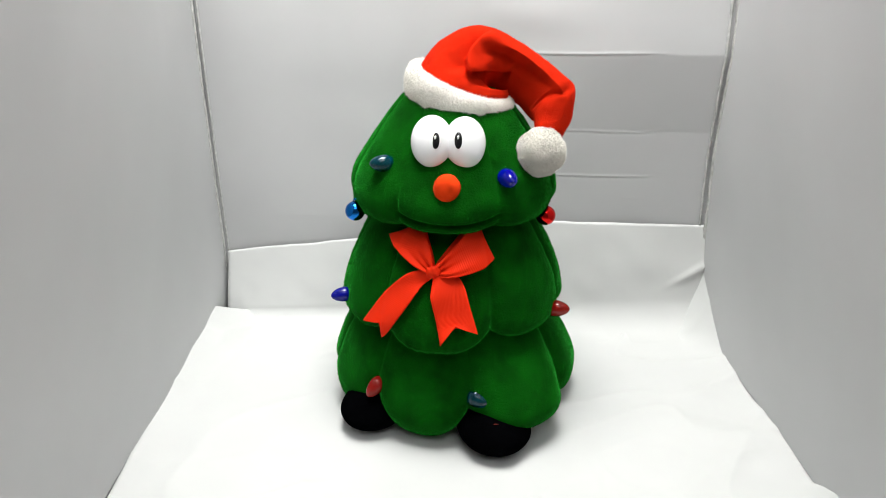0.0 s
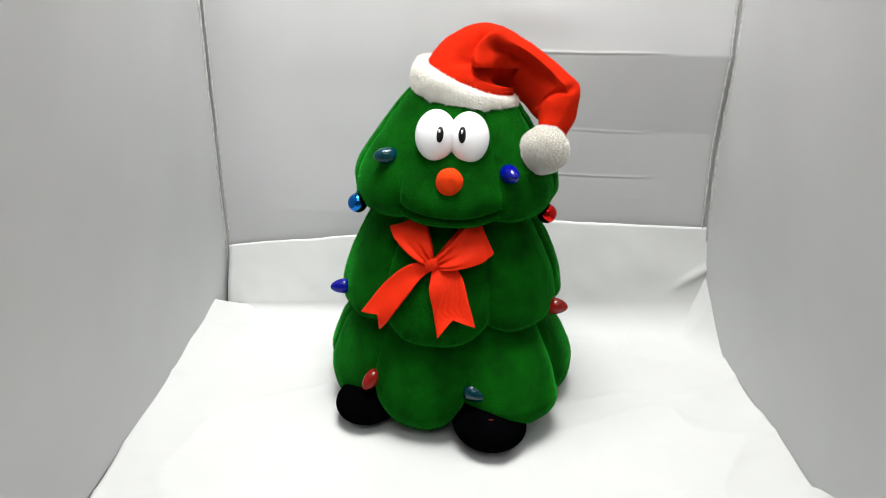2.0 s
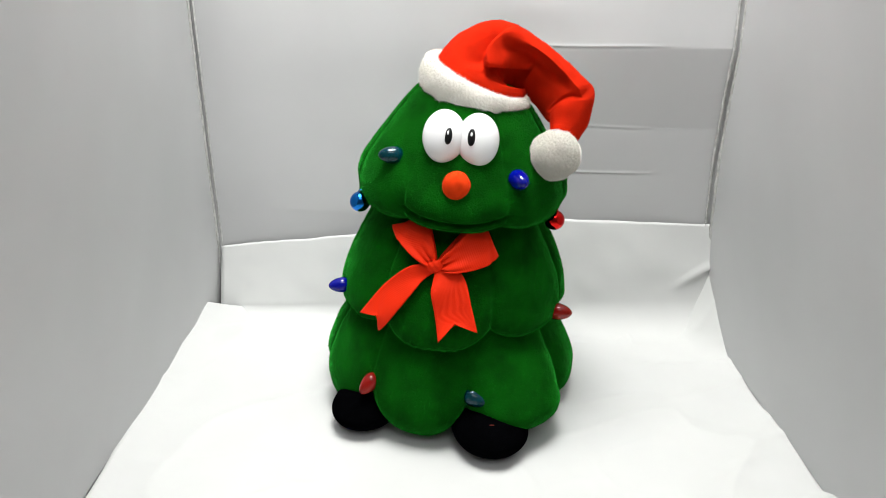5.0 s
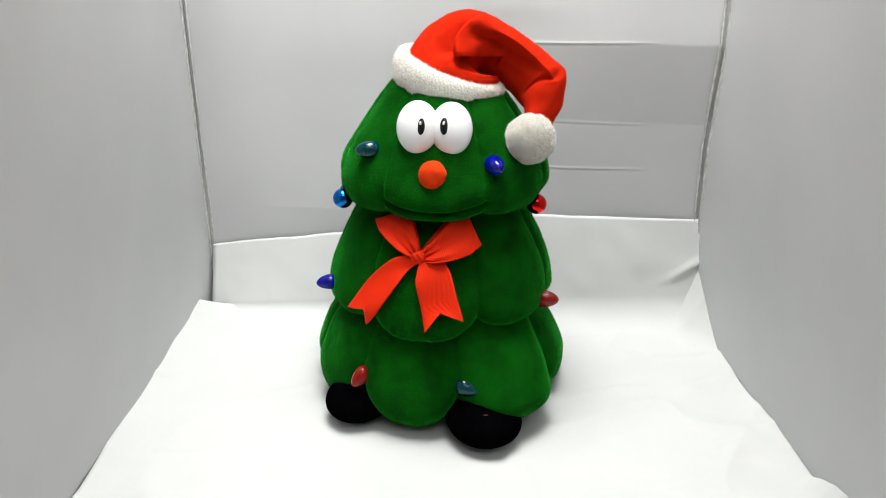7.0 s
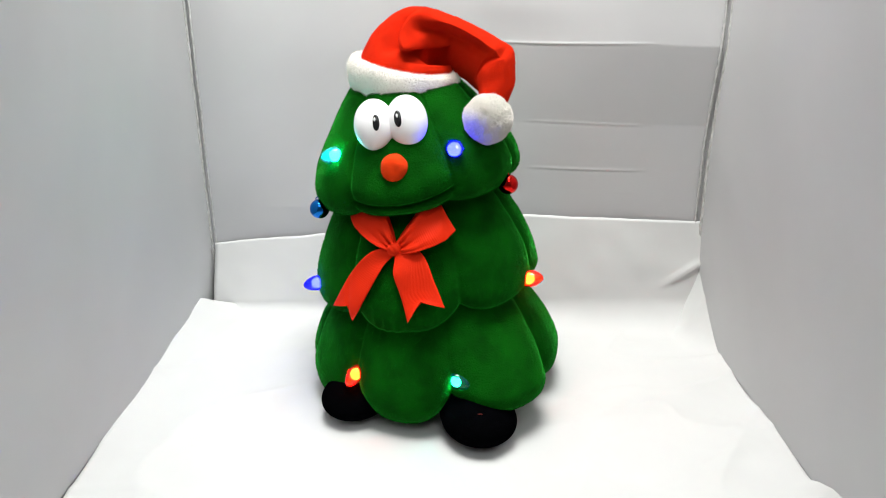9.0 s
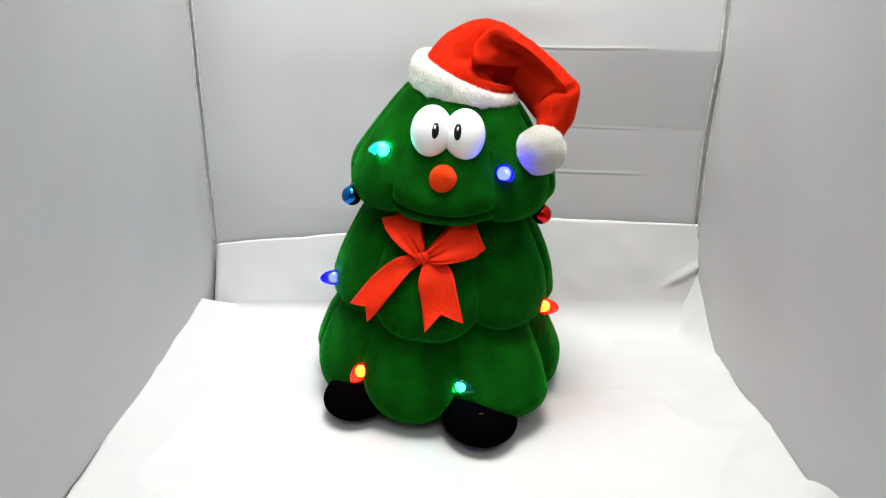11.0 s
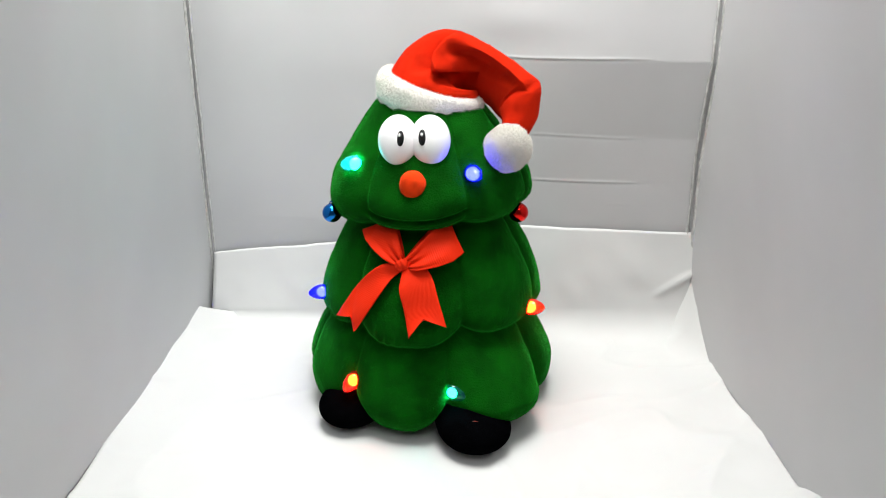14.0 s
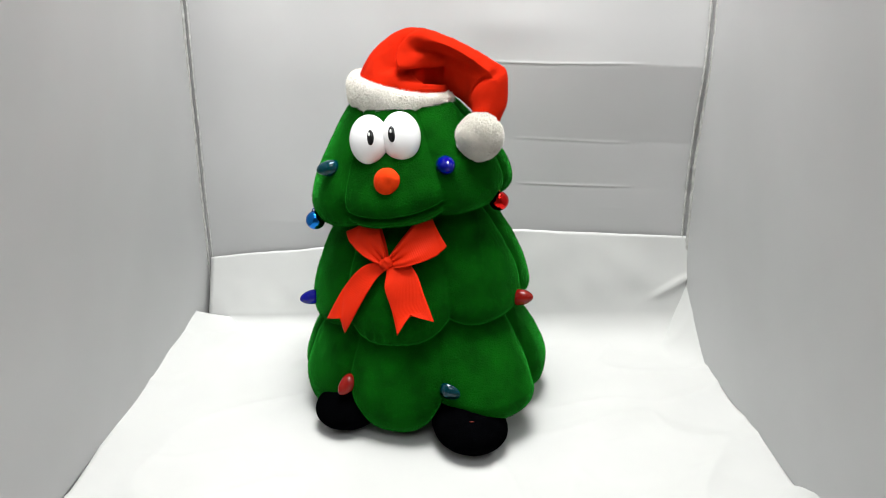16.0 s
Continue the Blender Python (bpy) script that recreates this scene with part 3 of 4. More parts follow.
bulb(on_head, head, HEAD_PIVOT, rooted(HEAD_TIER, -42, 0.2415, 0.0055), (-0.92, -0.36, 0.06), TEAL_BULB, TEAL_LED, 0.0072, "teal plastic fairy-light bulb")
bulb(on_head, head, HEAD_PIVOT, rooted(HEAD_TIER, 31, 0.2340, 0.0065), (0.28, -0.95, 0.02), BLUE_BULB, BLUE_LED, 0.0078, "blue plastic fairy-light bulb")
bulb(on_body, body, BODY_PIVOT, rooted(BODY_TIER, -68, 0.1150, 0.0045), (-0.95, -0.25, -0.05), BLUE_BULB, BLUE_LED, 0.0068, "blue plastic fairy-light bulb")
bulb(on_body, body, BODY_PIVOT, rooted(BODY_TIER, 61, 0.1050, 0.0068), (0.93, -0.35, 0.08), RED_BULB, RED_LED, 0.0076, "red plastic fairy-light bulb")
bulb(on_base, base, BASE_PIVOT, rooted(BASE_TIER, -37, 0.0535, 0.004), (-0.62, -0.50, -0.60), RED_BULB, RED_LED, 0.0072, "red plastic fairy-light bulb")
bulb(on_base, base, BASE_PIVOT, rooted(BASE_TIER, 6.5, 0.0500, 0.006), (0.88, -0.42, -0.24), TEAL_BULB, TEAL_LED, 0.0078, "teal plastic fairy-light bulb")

# bow of ribbon on the middle tier; its plane follows the plush
# the ribbon bridges the seams of the plush under it
RIBBON_BED = dict(BODY_TIER, seam=BODY_TIER["full"], draw=0.0)
KNOT = Vector((-0.0170, 0, 0.1610))


def bow_at(u, v, off):
    """A place u mm to the side of and v mm above the knot, off metres in front of the plush."""
    x, z = KNOT.x + u / 1000, KNOT.z + v / 1000
    return Vector((x, front_of(RIBBON_BED, x, max(0.098, min(0.19, z))) - off, z))


def loop_strip(root, out, wide, puff):
    """A ribbon loop: out from the knot, round, and back behind itself."""
    def fn(s, w):
        a = s * 2 * math.pi
        reach = (1 - math.cos(a)) / 2
        half = 0.22 + 0.78 * min(1, reach * 1.25) ** 0.8
        k = (w - 0.5) * half
        u, v = root[0] + out[0] * reach + wide[0] * k, root[1] + out[1] * reach + wide[1] * k
        return bow_at(u, v, 0.006 + puff * (math.sin(a) * 0.8 + 0.35 * reach) + 0.0012 * math.sin(w * 7 + s * 9) + 0.0016 * (1 - reach) ** 2 * math.sin(w * 19))
    return slab(fn, 60, 24, 0.0004)


def tail_strip(points, widths, swing):
    def fn(s, w):
        c = spline(points, s)
        k = (w - 0.5)
        d = Vector(spline(points, min(1, s + 0.02))) - Vector(spline(points, max(0, s - 0.02)))
        d.normalize()
        side = Vector((-d.y, d.x))
        wd = spline([(q,) for q in widths], s)[0]
        notch = -14.0 * max(0, (s - 0.80) / 0.20) * (1 - 2 * abs(k))
        p = Vector(c) + side * wd * k + d * notch
        return bow_at(p.x, p.y, 0.0068 + swing * math.sin(s * 4.2) ** 2 + 0.0014 * math.sin(w * 4 + s * 6))
    return slab(fn, 40, 14, 0.0005)


on_body("bow_loop", loop_strip((-2, 1), (-22, 25), (27, 13), 0.008), RIBBON, "red grosgrain ribbon loop")
on_body("bow_loop", loop_strip((3, 0), (40, 21), (14, -27), 0.008), RIBBON, "red grosgrain ribbon loop")
on_body("bow_tail", tail_strip([(-1, -2), (-17, -9), (-34, -29), (-53, -58)], [7, 15, 19, 20], 0.003), RIBBON, "red ribbon tail with a notched end")
on_body("bow_tail", tail_strip([(6, -1), (11, -12), (16, -31), (21, -51)], [14, 28, 30, 32], 0.004), RIBBON, "red ribbon tail with a notched end")


def knot_mesh():
    """A pleated band drawn tight round the middle of the bow."""
    bm = ball(1.0, sub=4)
    for v in bm.verts:
        c = v.co
        pinch = 1 - 0.10 * math.cos(c.x * 11 + c.z * 2.0) - 0.05 * math.cos(c.x * 23 + 1)
        sq = 1 / max(abs(c.x), abs(c.z), 0.72) ** 0.35
        v.co = Vector((c.x * 0.0062 * sq, c.y * 0.0036 * pinch, c.z * 0.0050 * pinch * sq))
    bmesh.ops.transform(bm, matrix=Matrix.Translation(bow_at(0, 0, 0.0085)) @ Euler((0, radians(-24), 0)).to_matrix().to_4x4(), verts=bm.verts[:])
    return bm


on_body("bow_knot", knot_mesh(), RIBBON, "tight knot of red ribbon")

# seconds; turn in degrees as a rotation vector; shift of the pivot in millimetres
HEAD_ROWS = [
    (0, 0.0, 0.0, 0.0, 0.0, 0.0, 0.0), (0.1, 0.2, 5.2, 0.6, 12.0, 2.0, -3.4), (0.2, 0.3, 6.4, 0.8, 14.4, 1.7, -3.5),
    (0.3, -0.4, 1.0, 0.2, 3.9, 3.2, -3.2), (0.4, -2.2, -4.6, -0.2, -7.3, 5.4, -2.8), (0.5, -5.0, -7.8, 0.0, -14.5, 9.3, -3.9),
    (0.6, -5.1, -10.4, -0.3, -19.1, 8.5, -2.2), (0.7, -2.3, -5.1, -0.3, -8.3, 5.7, -2.8), (0.8, -0.7, -0.6, -0.1, 0.7, 3.8, -3.2),
    (0.9, -0.2, 1.0, 0.0, 3.8, 3.3, -3.3), (1, 0.7, 6.2, 0.6, 13.1, 0.5, -5.9), (1.1, 0.5, 5.9, 0.5, 13.5, 2.0, -3.7),
    (1.2, -0.1, 1.1, -0.0, 4.1, 3.3, -3.4), (1.3, -1.5, -3.3, -0.3, -4.7, 5.0, -3.1), (1.4, -3.0, -6.8, -0.5, -11.8, 6.7, -2.8),
    (1.5, -3.8, -9.5, -0.0, -19.2, 7.4, -1.3), (1.6, -2.0, -4.9, -0.5, -7.8, 5.8, -3.0), (1.7, -0.6, -0.9, -0.3, 0.2, 4.1, -3.4),
    (1.8, -0.2, 0.3, -0.2, 2.6, 3.7, -3.5), (1.9, -0.1, 0.8, -0.2, 3.4, 3.6, -3.5), (2, 0.1, 0.9, -0.0, 2.3, 4.2, -2.2),
    (2.1, 0.4, 3.0, -0.1, 7.9, 2.9, -3.7), (2.2, 0.8, 7.0, 0.4, 15.5, 2.0, -4.0), (2.3, 0.5, 3.2, -0.1, 8.2, 2.9, -3.8),
    (2.4, -1.3, -3.5, -0.6, -5.0, 5.3, -3.3), (2.5, -4.1, -7.1, -1.2, -10.2, 10.4, -5.8), (2.6, -4.9, -10.6, -0.8, -19.6, 9.1, -2.6),
    (2.7, -3.3, -7.8, -0.8, -13.8, 7.5, -2.9), (2.8, -0.7, -2.2, -0.6, -2.3, 4.9, -3.5), (2.9, -0.6, -1.9, -0.6, -1.8, 4.8, -3.6),
    (3, 1.4, 1.4, -1.4, 5.7, 1.0, -4.1), (3.1, 1.0, 6.4, 0.1, 14.5, 2.3, -4.2), (3.2, 1.0, 5.2, -0.1, 12.1, 2.6, -4.1),
    (3.4, -0.4, -1.4, -0.7, -0.8, 4.7, -3.7), (3.5, -0.4, 1.1, -0.4, 3.5, 2.8, -1.6), (3.6, -0.1, -0.7, -0.7, 0.6, 4.5, -3.8),
    (3.7, -2.7, -7.1, -1.0, -12.3, 7.4, -3.2), (3.8, -5.8, -12.4, -1.0, -23.3, 10.5, -2.6), (3.9, -3.3, -8.4, -1.1, -14.8, 8.1, -3.1),
    (4, -1.6, -2.1, -0.4, -1.3, 6.3, -5.1), (4.1, -0.0, -0.8, -0.8, 0.5, 4.6, -3.9), (4.2, 1.4, 3.3, -1.0, 9.5, 1.4, -4.0),
    (4.4, 1.0, 2.9, -0.6, 7.8, 3.4, -4.2), (4.65, -3.2, -8.5, -1.2, -15.0, 8.3, -3.3), (4.9, 0.2, -0.7, -1.0, 0.6, 4.7, -4.1),
    (5.15, 1.5, 5.9, -0.5, 13.6, 2.8, -4.6), (5.4, -2.2, -6.8, -1.4, -11.6, 7.6, -3.6), (5.65, 0.6, 0.1, -1.1, 2.3, 4.6, -4.3),
    (5.9, -2.5, -7.5, -1.5, -13.1, 8.1, -3.7), (6.1, 1.3, 2.4, -1.1, 6.8, 3.9, -4.6), (6.3, 0.6, 5.1, -0.7, 14.1, 6.4, -1.6),
    (6.4, 0.7, -0.0, -1.3, 2.1, 4.8, -4.5), (6.5, 0.7, -3.9, -1.0, -6.0, 5.3, -7.2), (6.6, -2.6, -8.0, -1.7, -14.0, 8.5, -3.8),
    (6.7, -4.6, -11.4, -1.7, -21.1, 10.6, -3.4), (6.8, -1.3, -5.5, -1.7, -8.9, 7.3, -4.1), (6.9, 0.0, -2.5, -1.6, -2.8, 5.9, -4.4),
    (7, 1.8, -0.8, -2.3, 1.2, 4.4, -2.7), (7.1, 1.9, 4.7, -1.1, 11.4, 3.4, -4.9), (7.2, 2.0, 6.2, -0.9, 14.4, 3.1, -5.0),
    (7.3, 1.9, 4.9, -1.1, 11.8, 3.4, -5.0), (7.4, 1.9, 4.3, -1.2, 10.7, 3.6, -5.0), (7.5, 1.9, 5.8, -1.1, 13.7, 5.4, -6.0),
    (7.6, 2.1, 6.4, -1.0, 14.6, 3.2, -5.1), (7.8, 2.2, 5.9, -1.1, 13.8, 3.3, -5.2), (8, 1.6, 5.7, -1.0, 13.2, 4.1, -6.6),
    (8.2, 2.3, 6.0, -1.2, 13.9, 3.4, -5.3), (8.4, 2.3, 6.1, -1.2, 14.2, 3.4, -5.3), (8.5, 2.2, 5.5, -0.6, 12.8, 4.8, -7.0),
    (8.6, 2.4, 6.8, -1.2, 15.5, 3.3, -5.4), (8.7, 1.6, 1.3, -1.7, 4.8, 4.8, -5.1), (8.8, 0.4, -2.6, -2.0, -2.9, 6.3, -4.8),
    (8.9, -1.7, -7.2, -2.2, -12.2, 8.6, -4.3), (9, -1.1, -10.4, -2.2, -17.9, 9.9, -3.3), (9.1, -0.3, -4.4, -2.1, -6.5, 7.2, -4.7),
    (9.2, -0.3, -1.9, -2.2, 3.3, 7.5, -5.3), (9.45, 2.2, 3.5, -1.7, 9.1, 4.2, -5.4), (9.7, -0.7, -5.6, -2.3, -8.9, 7.9, -4.7),
    (9.95, 2.6, 5.0, -1.7, 12.1, 3.9, -5.6), (10.2, 1.9, 1.3, -2.1, 5.0, 5.1, -5.4), (10.45, -2.2, -8.6, -2.5, -15.2, 9.8, -4.5),
    (10.7, 1.4, -0.8, -2.4, 0.6, 6.0, -5.3), (10.95, 2.8, 5.1, -1.9, 12.3, 4.1, -5.8), (11.15, 0.3, -3.8, -2.6, -5.4, 7.4, -5.2),
    (11.3, 3.9, 3.6, -3.1, 10.6, 1.1, -5.6), (11.4, 3.1, 6.4, -1.9, 14.9, 3.9, -6.0), (11.5, 1.6, 3.8, -1.9, 9.3, 6.8, -3.4),
    (11.6, 1.3, -1.7, -2.6, -1.0, 6.6, -5.5), (11.8, -2.6, -9.7, -2.8, -17.4, 10.7, -4.7), (11.9, -3.1, -10.6, -2.8, -19.3, 11.3, -4.6),
    (12, 1.7, -4.2, -3.0, -5.0, 9.0, -7.2), (12.1, 1.3, -2.0, -2.7, -1.5, 6.8, -5.5), (12.2, 1.7, -0.9, -2.7, 0.6, 6.3, -5.7),
    (12.4, 2.0, -0.3, -2.7, 1.9, 6.1, -5.8), (12.5, 2.9, 0.6, -2.7, 2.8, 5.0, -3.9), (12.6, 2.1, 0.1, -2.7, 2.7, 6.0, -5.8),
    (12.7, 2.3, 0.5, -2.7, 3.4, 5.9, -5.9), (12.8, 3.4, 5.7, -2.3, 13.7, 4.3, -6.3), (12.9, 3.4, 6.1, -2.3, 14.4, 4.2, -6.3),
    (13, 3.1, 1.0, -2.0, 1.6, 5.4, -5.7), (13.1, 0.5, -4.5, -3.0, -6.6, 8.2, -5.5), (13.3, 1.6, -1.9, -3.0, -1.3, 7.0, -5.8),
    (13.4, 1.5, -2.1, -3.0, -1.8, 7.1, -5.8), (13.5, 0.9, -1.7, -2.6, -1.3, 7.8, -5.9), (13.6, 0.1, -5.4, -3.2, -8.4, 8.7, -5.5),
    (13.8, -1.6, -8.8, -3.3, -15.3, 10.6, -5.2), (13.9, 1.3, -2.9, -3.2, -3.4, 7.6, -5.8), (14, -0.7, -3.5, -3.2, -5.1, 10.0, -7.8),
    (14.1, 0.9, -3.9, -3.3, -5.4, 8.1, -5.8), (14.2, 1.0, -3.8, -3.3, -5.2, 8.1, -5.8), (14.3, 1.0, -3.7, -3.3, -5.0, 8.1, -5.8),
    (14.4, 2.8, 0.9, -3.1, 4.2, 6.1, -6.3), (14.5, 4.3, 4.7, -3.1, 12.3, 4.9, -6.3), (14.6, 3.9, 7.1, -2.5, 16.3, 4.4, -6.7),
    (14.7, 3.5, 3.7, -2.9, 9.7, 5.2, -6.5), (14.8, 1.8, -2.2, -3.4, -2.0, 7.5, -6.1), (14.9, 0.8, -4.4, -3.5, -6.4, 8.5, -5.9),
    (15, -3.8, -9.4, -3.6, -16.7, 10.7, -4.5), (15.1, -1.7, -9.2, -3.5, -16.3, 11.2, -5.4), (15.2, 1.8, -2.3, -3.4, -2.2, 7.6, -6.2),
    (15.3, 1.8, -2.5, -3.5, -2.5, 7.7, -6.2), (15.4, 3.1, 1.4, -3.3, 5.3, 6.1, -6.5), (15.5, 4.8, 6.0, -2.6, 12.2, 2.9, -8.7),
    (15.6, 4.1, 6.5, -2.8, 15.2, 4.7, -6.9), (15.8, 0.2, -6.1, -3.7, -9.9, 9.6, -5.9), (16, -1.3, -9.5, -4.3, -16.7, 9.4, -4.1),
]
BODY_ROWS = [
    (0, 0.0, 0.0, 0.0, 0.0, 0.0, 0.0), (0.1, 0.9, 3.6, 0.6, 4.8, 4.2, -0.9), (0.2, 1.2, 4.5, 0.7, 5.7, 4.4, -0.7),
    (0.3, 0.1, 0.6, 0.4, 1.4, 4.1, -1.2), (0.4, -0.2, -3.3, 0.5, -3.3, 6.1, 0.8), (0.5, -0.5, -5.6, 0.5, -6.4, 9.4, 3.1),
    (0.6, 0.1, -7.2, 0.8, -8.4, 10.6, 5.5), (0.7, -0.2, -3.7, 0.4, -3.7, 6.4, 1.0), (0.8, -0.1, -0.5, 0.3, 0.1, 4.5, -1.0),
    (0.9, 0.1, 0.6, 0.3, 1.4, 4.2, -1.4), (1, 0.6, 4.2, 0.2, 6.2, 3.9, -2.4), (1.1, 1.0, 4.2, 0.5, 5.3, 4.4, -1.1),
    (1.2, 0.1, 0.7, 0.3, 1.4, 4.2, -1.5), (1.3, -0.2, -2.4, 0.3, -2.2, 5.5, -0.2), (1.4, -0.2, -4.8, 0.4, -5.3, 7.6, 1.9),
    (1.5, -0.2, -6.7, 0.6, -8.0, 9.6, 3.4), (1.6, -0.3, -3.5, 0.2, -3.6, 6.4, 0.5), (1.7, -0.1, -0.7, 0.2, -0.3, 4.7, -1.3),
    (1.8, -0.0, 0.2, 0.1, 0.7, 4.4, -1.6), (1.9, 0.1, 0.6, 0.1, 1.1, 4.3, -1.7), (2, 0.1, 0.6, 0.1, 0.6, 4.1, -1.4),
    (2.1, 0.4, 2.2, 0.2, 2.9, 4.2, -1.9), (2.2, 1.3, 5.1, 0.4, 6.0, 4.9, -1.2), (2.3, 0.4, 2.3, 0.1, 3.0, 4.2, -2.0),
    (2.4, -0.3, -2.4, 0.0, -2.5, 5.7, -0.5), (2.5, -0.8, -5.2, 0.1, -4.8, 9.7, 0.8), (2.6, 0.1, -7.2, 0.4, -8.8, 11.0, 5.0),
    (2.7, -0.2, -5.4, 0.2, -6.3, 8.5, 2.2), (2.8, -0.2, -1.5, -0.1, -1.5, 5.2, -1.3), (2.9, -0.2, -1.3, -0.1, -1.2, 5.1, -1.4),
    (3, 0.5, 1.1, -0.2, 2.0, 2.9, -2.6), (3.1, 1.1, 4.7, 0.1, 5.5, 4.8, -1.7), (3.2, 0.8, 3.8, 0.1, 4.5, 4.6, -2.1),
    (3.4, -0.2, -0.9, -0.2, -0.8, 5.0, -1.8), (3.5, 0.0, 0.7, -0.3, 1.6, 3.7, -1.2), (3.6, -0.2, -0.4, -0.2, -0.3, 4.9, -2.0),
    (3.7, -0.3, -4.8, -0.1, -5.8, 8.1, 1.3), (3.8, 0.4, -8.3, 0.3, -10.5, 13.1, 6.6), (3.9, -0.2, -5.7, -0.0, -6.9, 9.1, 2.3),
    (4, -0.5, -1.4, -0.1, -0.7, 5.2, -1.6), (4.1, -0.2, -0.4, -0.3, -0.4, 4.9, -2.2), (4.2, 0.4, 2.5, -0.2, 2.9, 4.5, -2.7),
    (4.4, 0.3, 2.2, -0.3, 2.6, 4.5, -2.8), (4.65, -0.2, -5.7, -0.2, -7.1, 9.3, 2.1), (4.9, -0.2, -0.3, -0.5, -0.4, 5.0, -2.5),
    (5.15, 0.9, 4.5, -0.3, 4.9, 4.9, -2.7), (5.4, -0.3, -4.5, -0.4, -5.7, 8.1, 0.4), (5.65, -0.1, 0.3, -0.6, 0.2, 4.9, -3.0),
    (5.9, -0.3, -5.0, -0.5, -6.3, 8.7, 0.8), (6.1, 0.2, 2.0, -0.6, 2.0, 4.7, -3.4), (6.3, 0.7, 4.0, -0.5, 4.1, 4.9, -3.3),
    (6.4, -0.2, 0.3, -0.7, 0.0, 5.0, -3.3), (6.5, 0.2, -2.3, -0.2, -4.1, 7.2, -2.7), (6.6, -0.3, -5.3, -0.6, -6.8, 9.2, 1.0),
    (6.7, 0.1, -7.5, -0.3, -9.9, 12.4, 4.3), (6.8, -0.4, -3.5, -0.7, -4.7, 7.4, -1.0), (6.9, -0.4, -1.5, -0.8, -2.1, 5.9, -2.7),
    (7, 0.2, 0.1, -0.9, -1.0, 5.7, -2.8), (7.1, 0.6, 3.7, -0.7, 3.8, 5.0, -3.6), (7.2, 0.9, 4.8, -0.7, 4.9, 5.3, -3.3),
    (7.3, 0.6, 3.9, -0.8, 3.9, 5.0, -3.7), (7.4, 0.5, 3.4, -0.8, 3.4, 5.0, -3.8), (7.5, 0.3, 4.6, -0.6, 4.4, 5.9, -4.1),
    (7.6, 1.0, 5.0, -0.7, 5.0, 5.4, -3.4), (7.8, 0.8, 4.6, -0.8, 4.6, 5.3, -3.6), (8, 0.7, 4.6, -0.9, 4.8, 6.7, -3.9),
    (8.2, 0.8, 4.7, -0.9, 4.7, 5.3, -3.8), (8.4, 0.9, 4.8, -0.9, 4.7, 5.4, -3.8), (8.5, 1.1, 4.5, -0.9, 4.8, 6.6, -3.7),
    (8.6, 1.0, 5.4, -0.9, 5.3, 5.6, -3.7), (8.7, -0.1, 1.3, -1.2, 0.9, 5.1, -4.3), (8.8, -0.4, -1.4, -1.2, -2.4, 6.2, -3.3),
    (8.9, -0.4, -4.6, -1.1, -6.3, 8.8, -0.5), (9, 0.6, -6.5, -0.6, -9.7, 11.5, 3.5), (9.1, -0.5, -2.6, -1.2, -3.9, 7.0, -2.5),
    (9.2, -0.4, -0.9, -1.3, -1.8, 5.9, -3.7), (9.45, 0.3, 3.0, -1.2, 2.6, 5.1, -4.6), (9.7, -0.5, -3.4, -1.3, -5.0, 7.8, -2.0),
    (9.95, 0.6, 4.1, -1.3, 3.7, 5.4, -4.6), (10.2, -0.1, 1.4, -1.4, 0.7, 5.3, -4.9), (10.45, -0.3, -5.4, -1.3, -7.7, 10.1, 0.1),
    (10.7, -0.4, -0.0, -1.6, -1.0, 5.8, -4.7), (10.95, 0.6, 4.3, -1.4, 3.7, 5.5, -5.0), (11.15, -0.5, -2.1, -1.6, -3.6, 7.0, -3.6),
    (11.3, 0.2, 3.2, -1.6, 2.5, 5.4, -5.3), (11.4, 0.9, 5.2, -1.4, 4.7, 5.9, -4.8), (11.5, -0.6, 3.3, -2.1, 3.3, 3.9, -4.3),
    (11.6, -0.5, -0.6, -1.7, -1.9, 6.2, -4.7), (11.8, -0.3, -6.1, -1.4, -8.8, 11.3, 0.6), (11.9, -0.1, -6.7, -1.4, -9.6, 12.2, 1.5),
    (12, -0.2, -2.2, -1.8, -3.3, 8.5, -4.4), (12.1, -0.5, -0.8, -1.8, -2.2, 6.3, -4.8), (12.2, -0.4, -0.0, -1.9, -1.3, 6.0, -5.2),
    (12.4, -0.4, 0.4, -1.9, -0.8, 5.9, -5.4), (12.5, 0.4, 1.1, -1.5, -0.9, 7.0, -5.0), (12.6, -0.3, 0.7, -1.9, -0.5, 5.8, -5.6),
    (12.7, -0.3, 1.0, -1.9, -0.2, 5.7, -5.7), (12.8, 0.6, 4.8, -1.8, 4.0, 5.9, -5.5), (12.9, 0.7, 5.1, -1.8, 4.3, 6.0, -5.5),
    (13, 0.6, 1.1, -1.3, -1.8, 6.2, -5.6), (13.1, -0.6, -2.5, -2.0, -4.4, 7.6, -4.0), (13.3, -0.5, -0.6, -2.1, -2.2, 6.5, -5.3),
    (13.4, -0.5, -0.8, -2.1, -2.4, 6.5, -5.2), (13.5, -0.2, -0.6, -1.7, -2.5, 8.1, -4.7), (13.6, -0.6, -3.1, -2.0, -5.2, 8.2, -3.6),
    (13.8, -0.4, -5.3, -1.9, -8.2, 10.7, -1.0), (13.9, -0.6, -1.3, -2.2, -3.1, 6.9, -5.1), (14, -1.1, -1.7, -2.5, -3.2, 6.6, -5.3),
    (14.1, -0.6, -2.0, -2.2, -4.0, 7.4, -4.7), (14.2, -0.6, -1.9, -2.2, -3.9, 7.4, -4.8), (14.3, -0.6, -1.8, -2.2, -3.8, 7.3, -4.8),
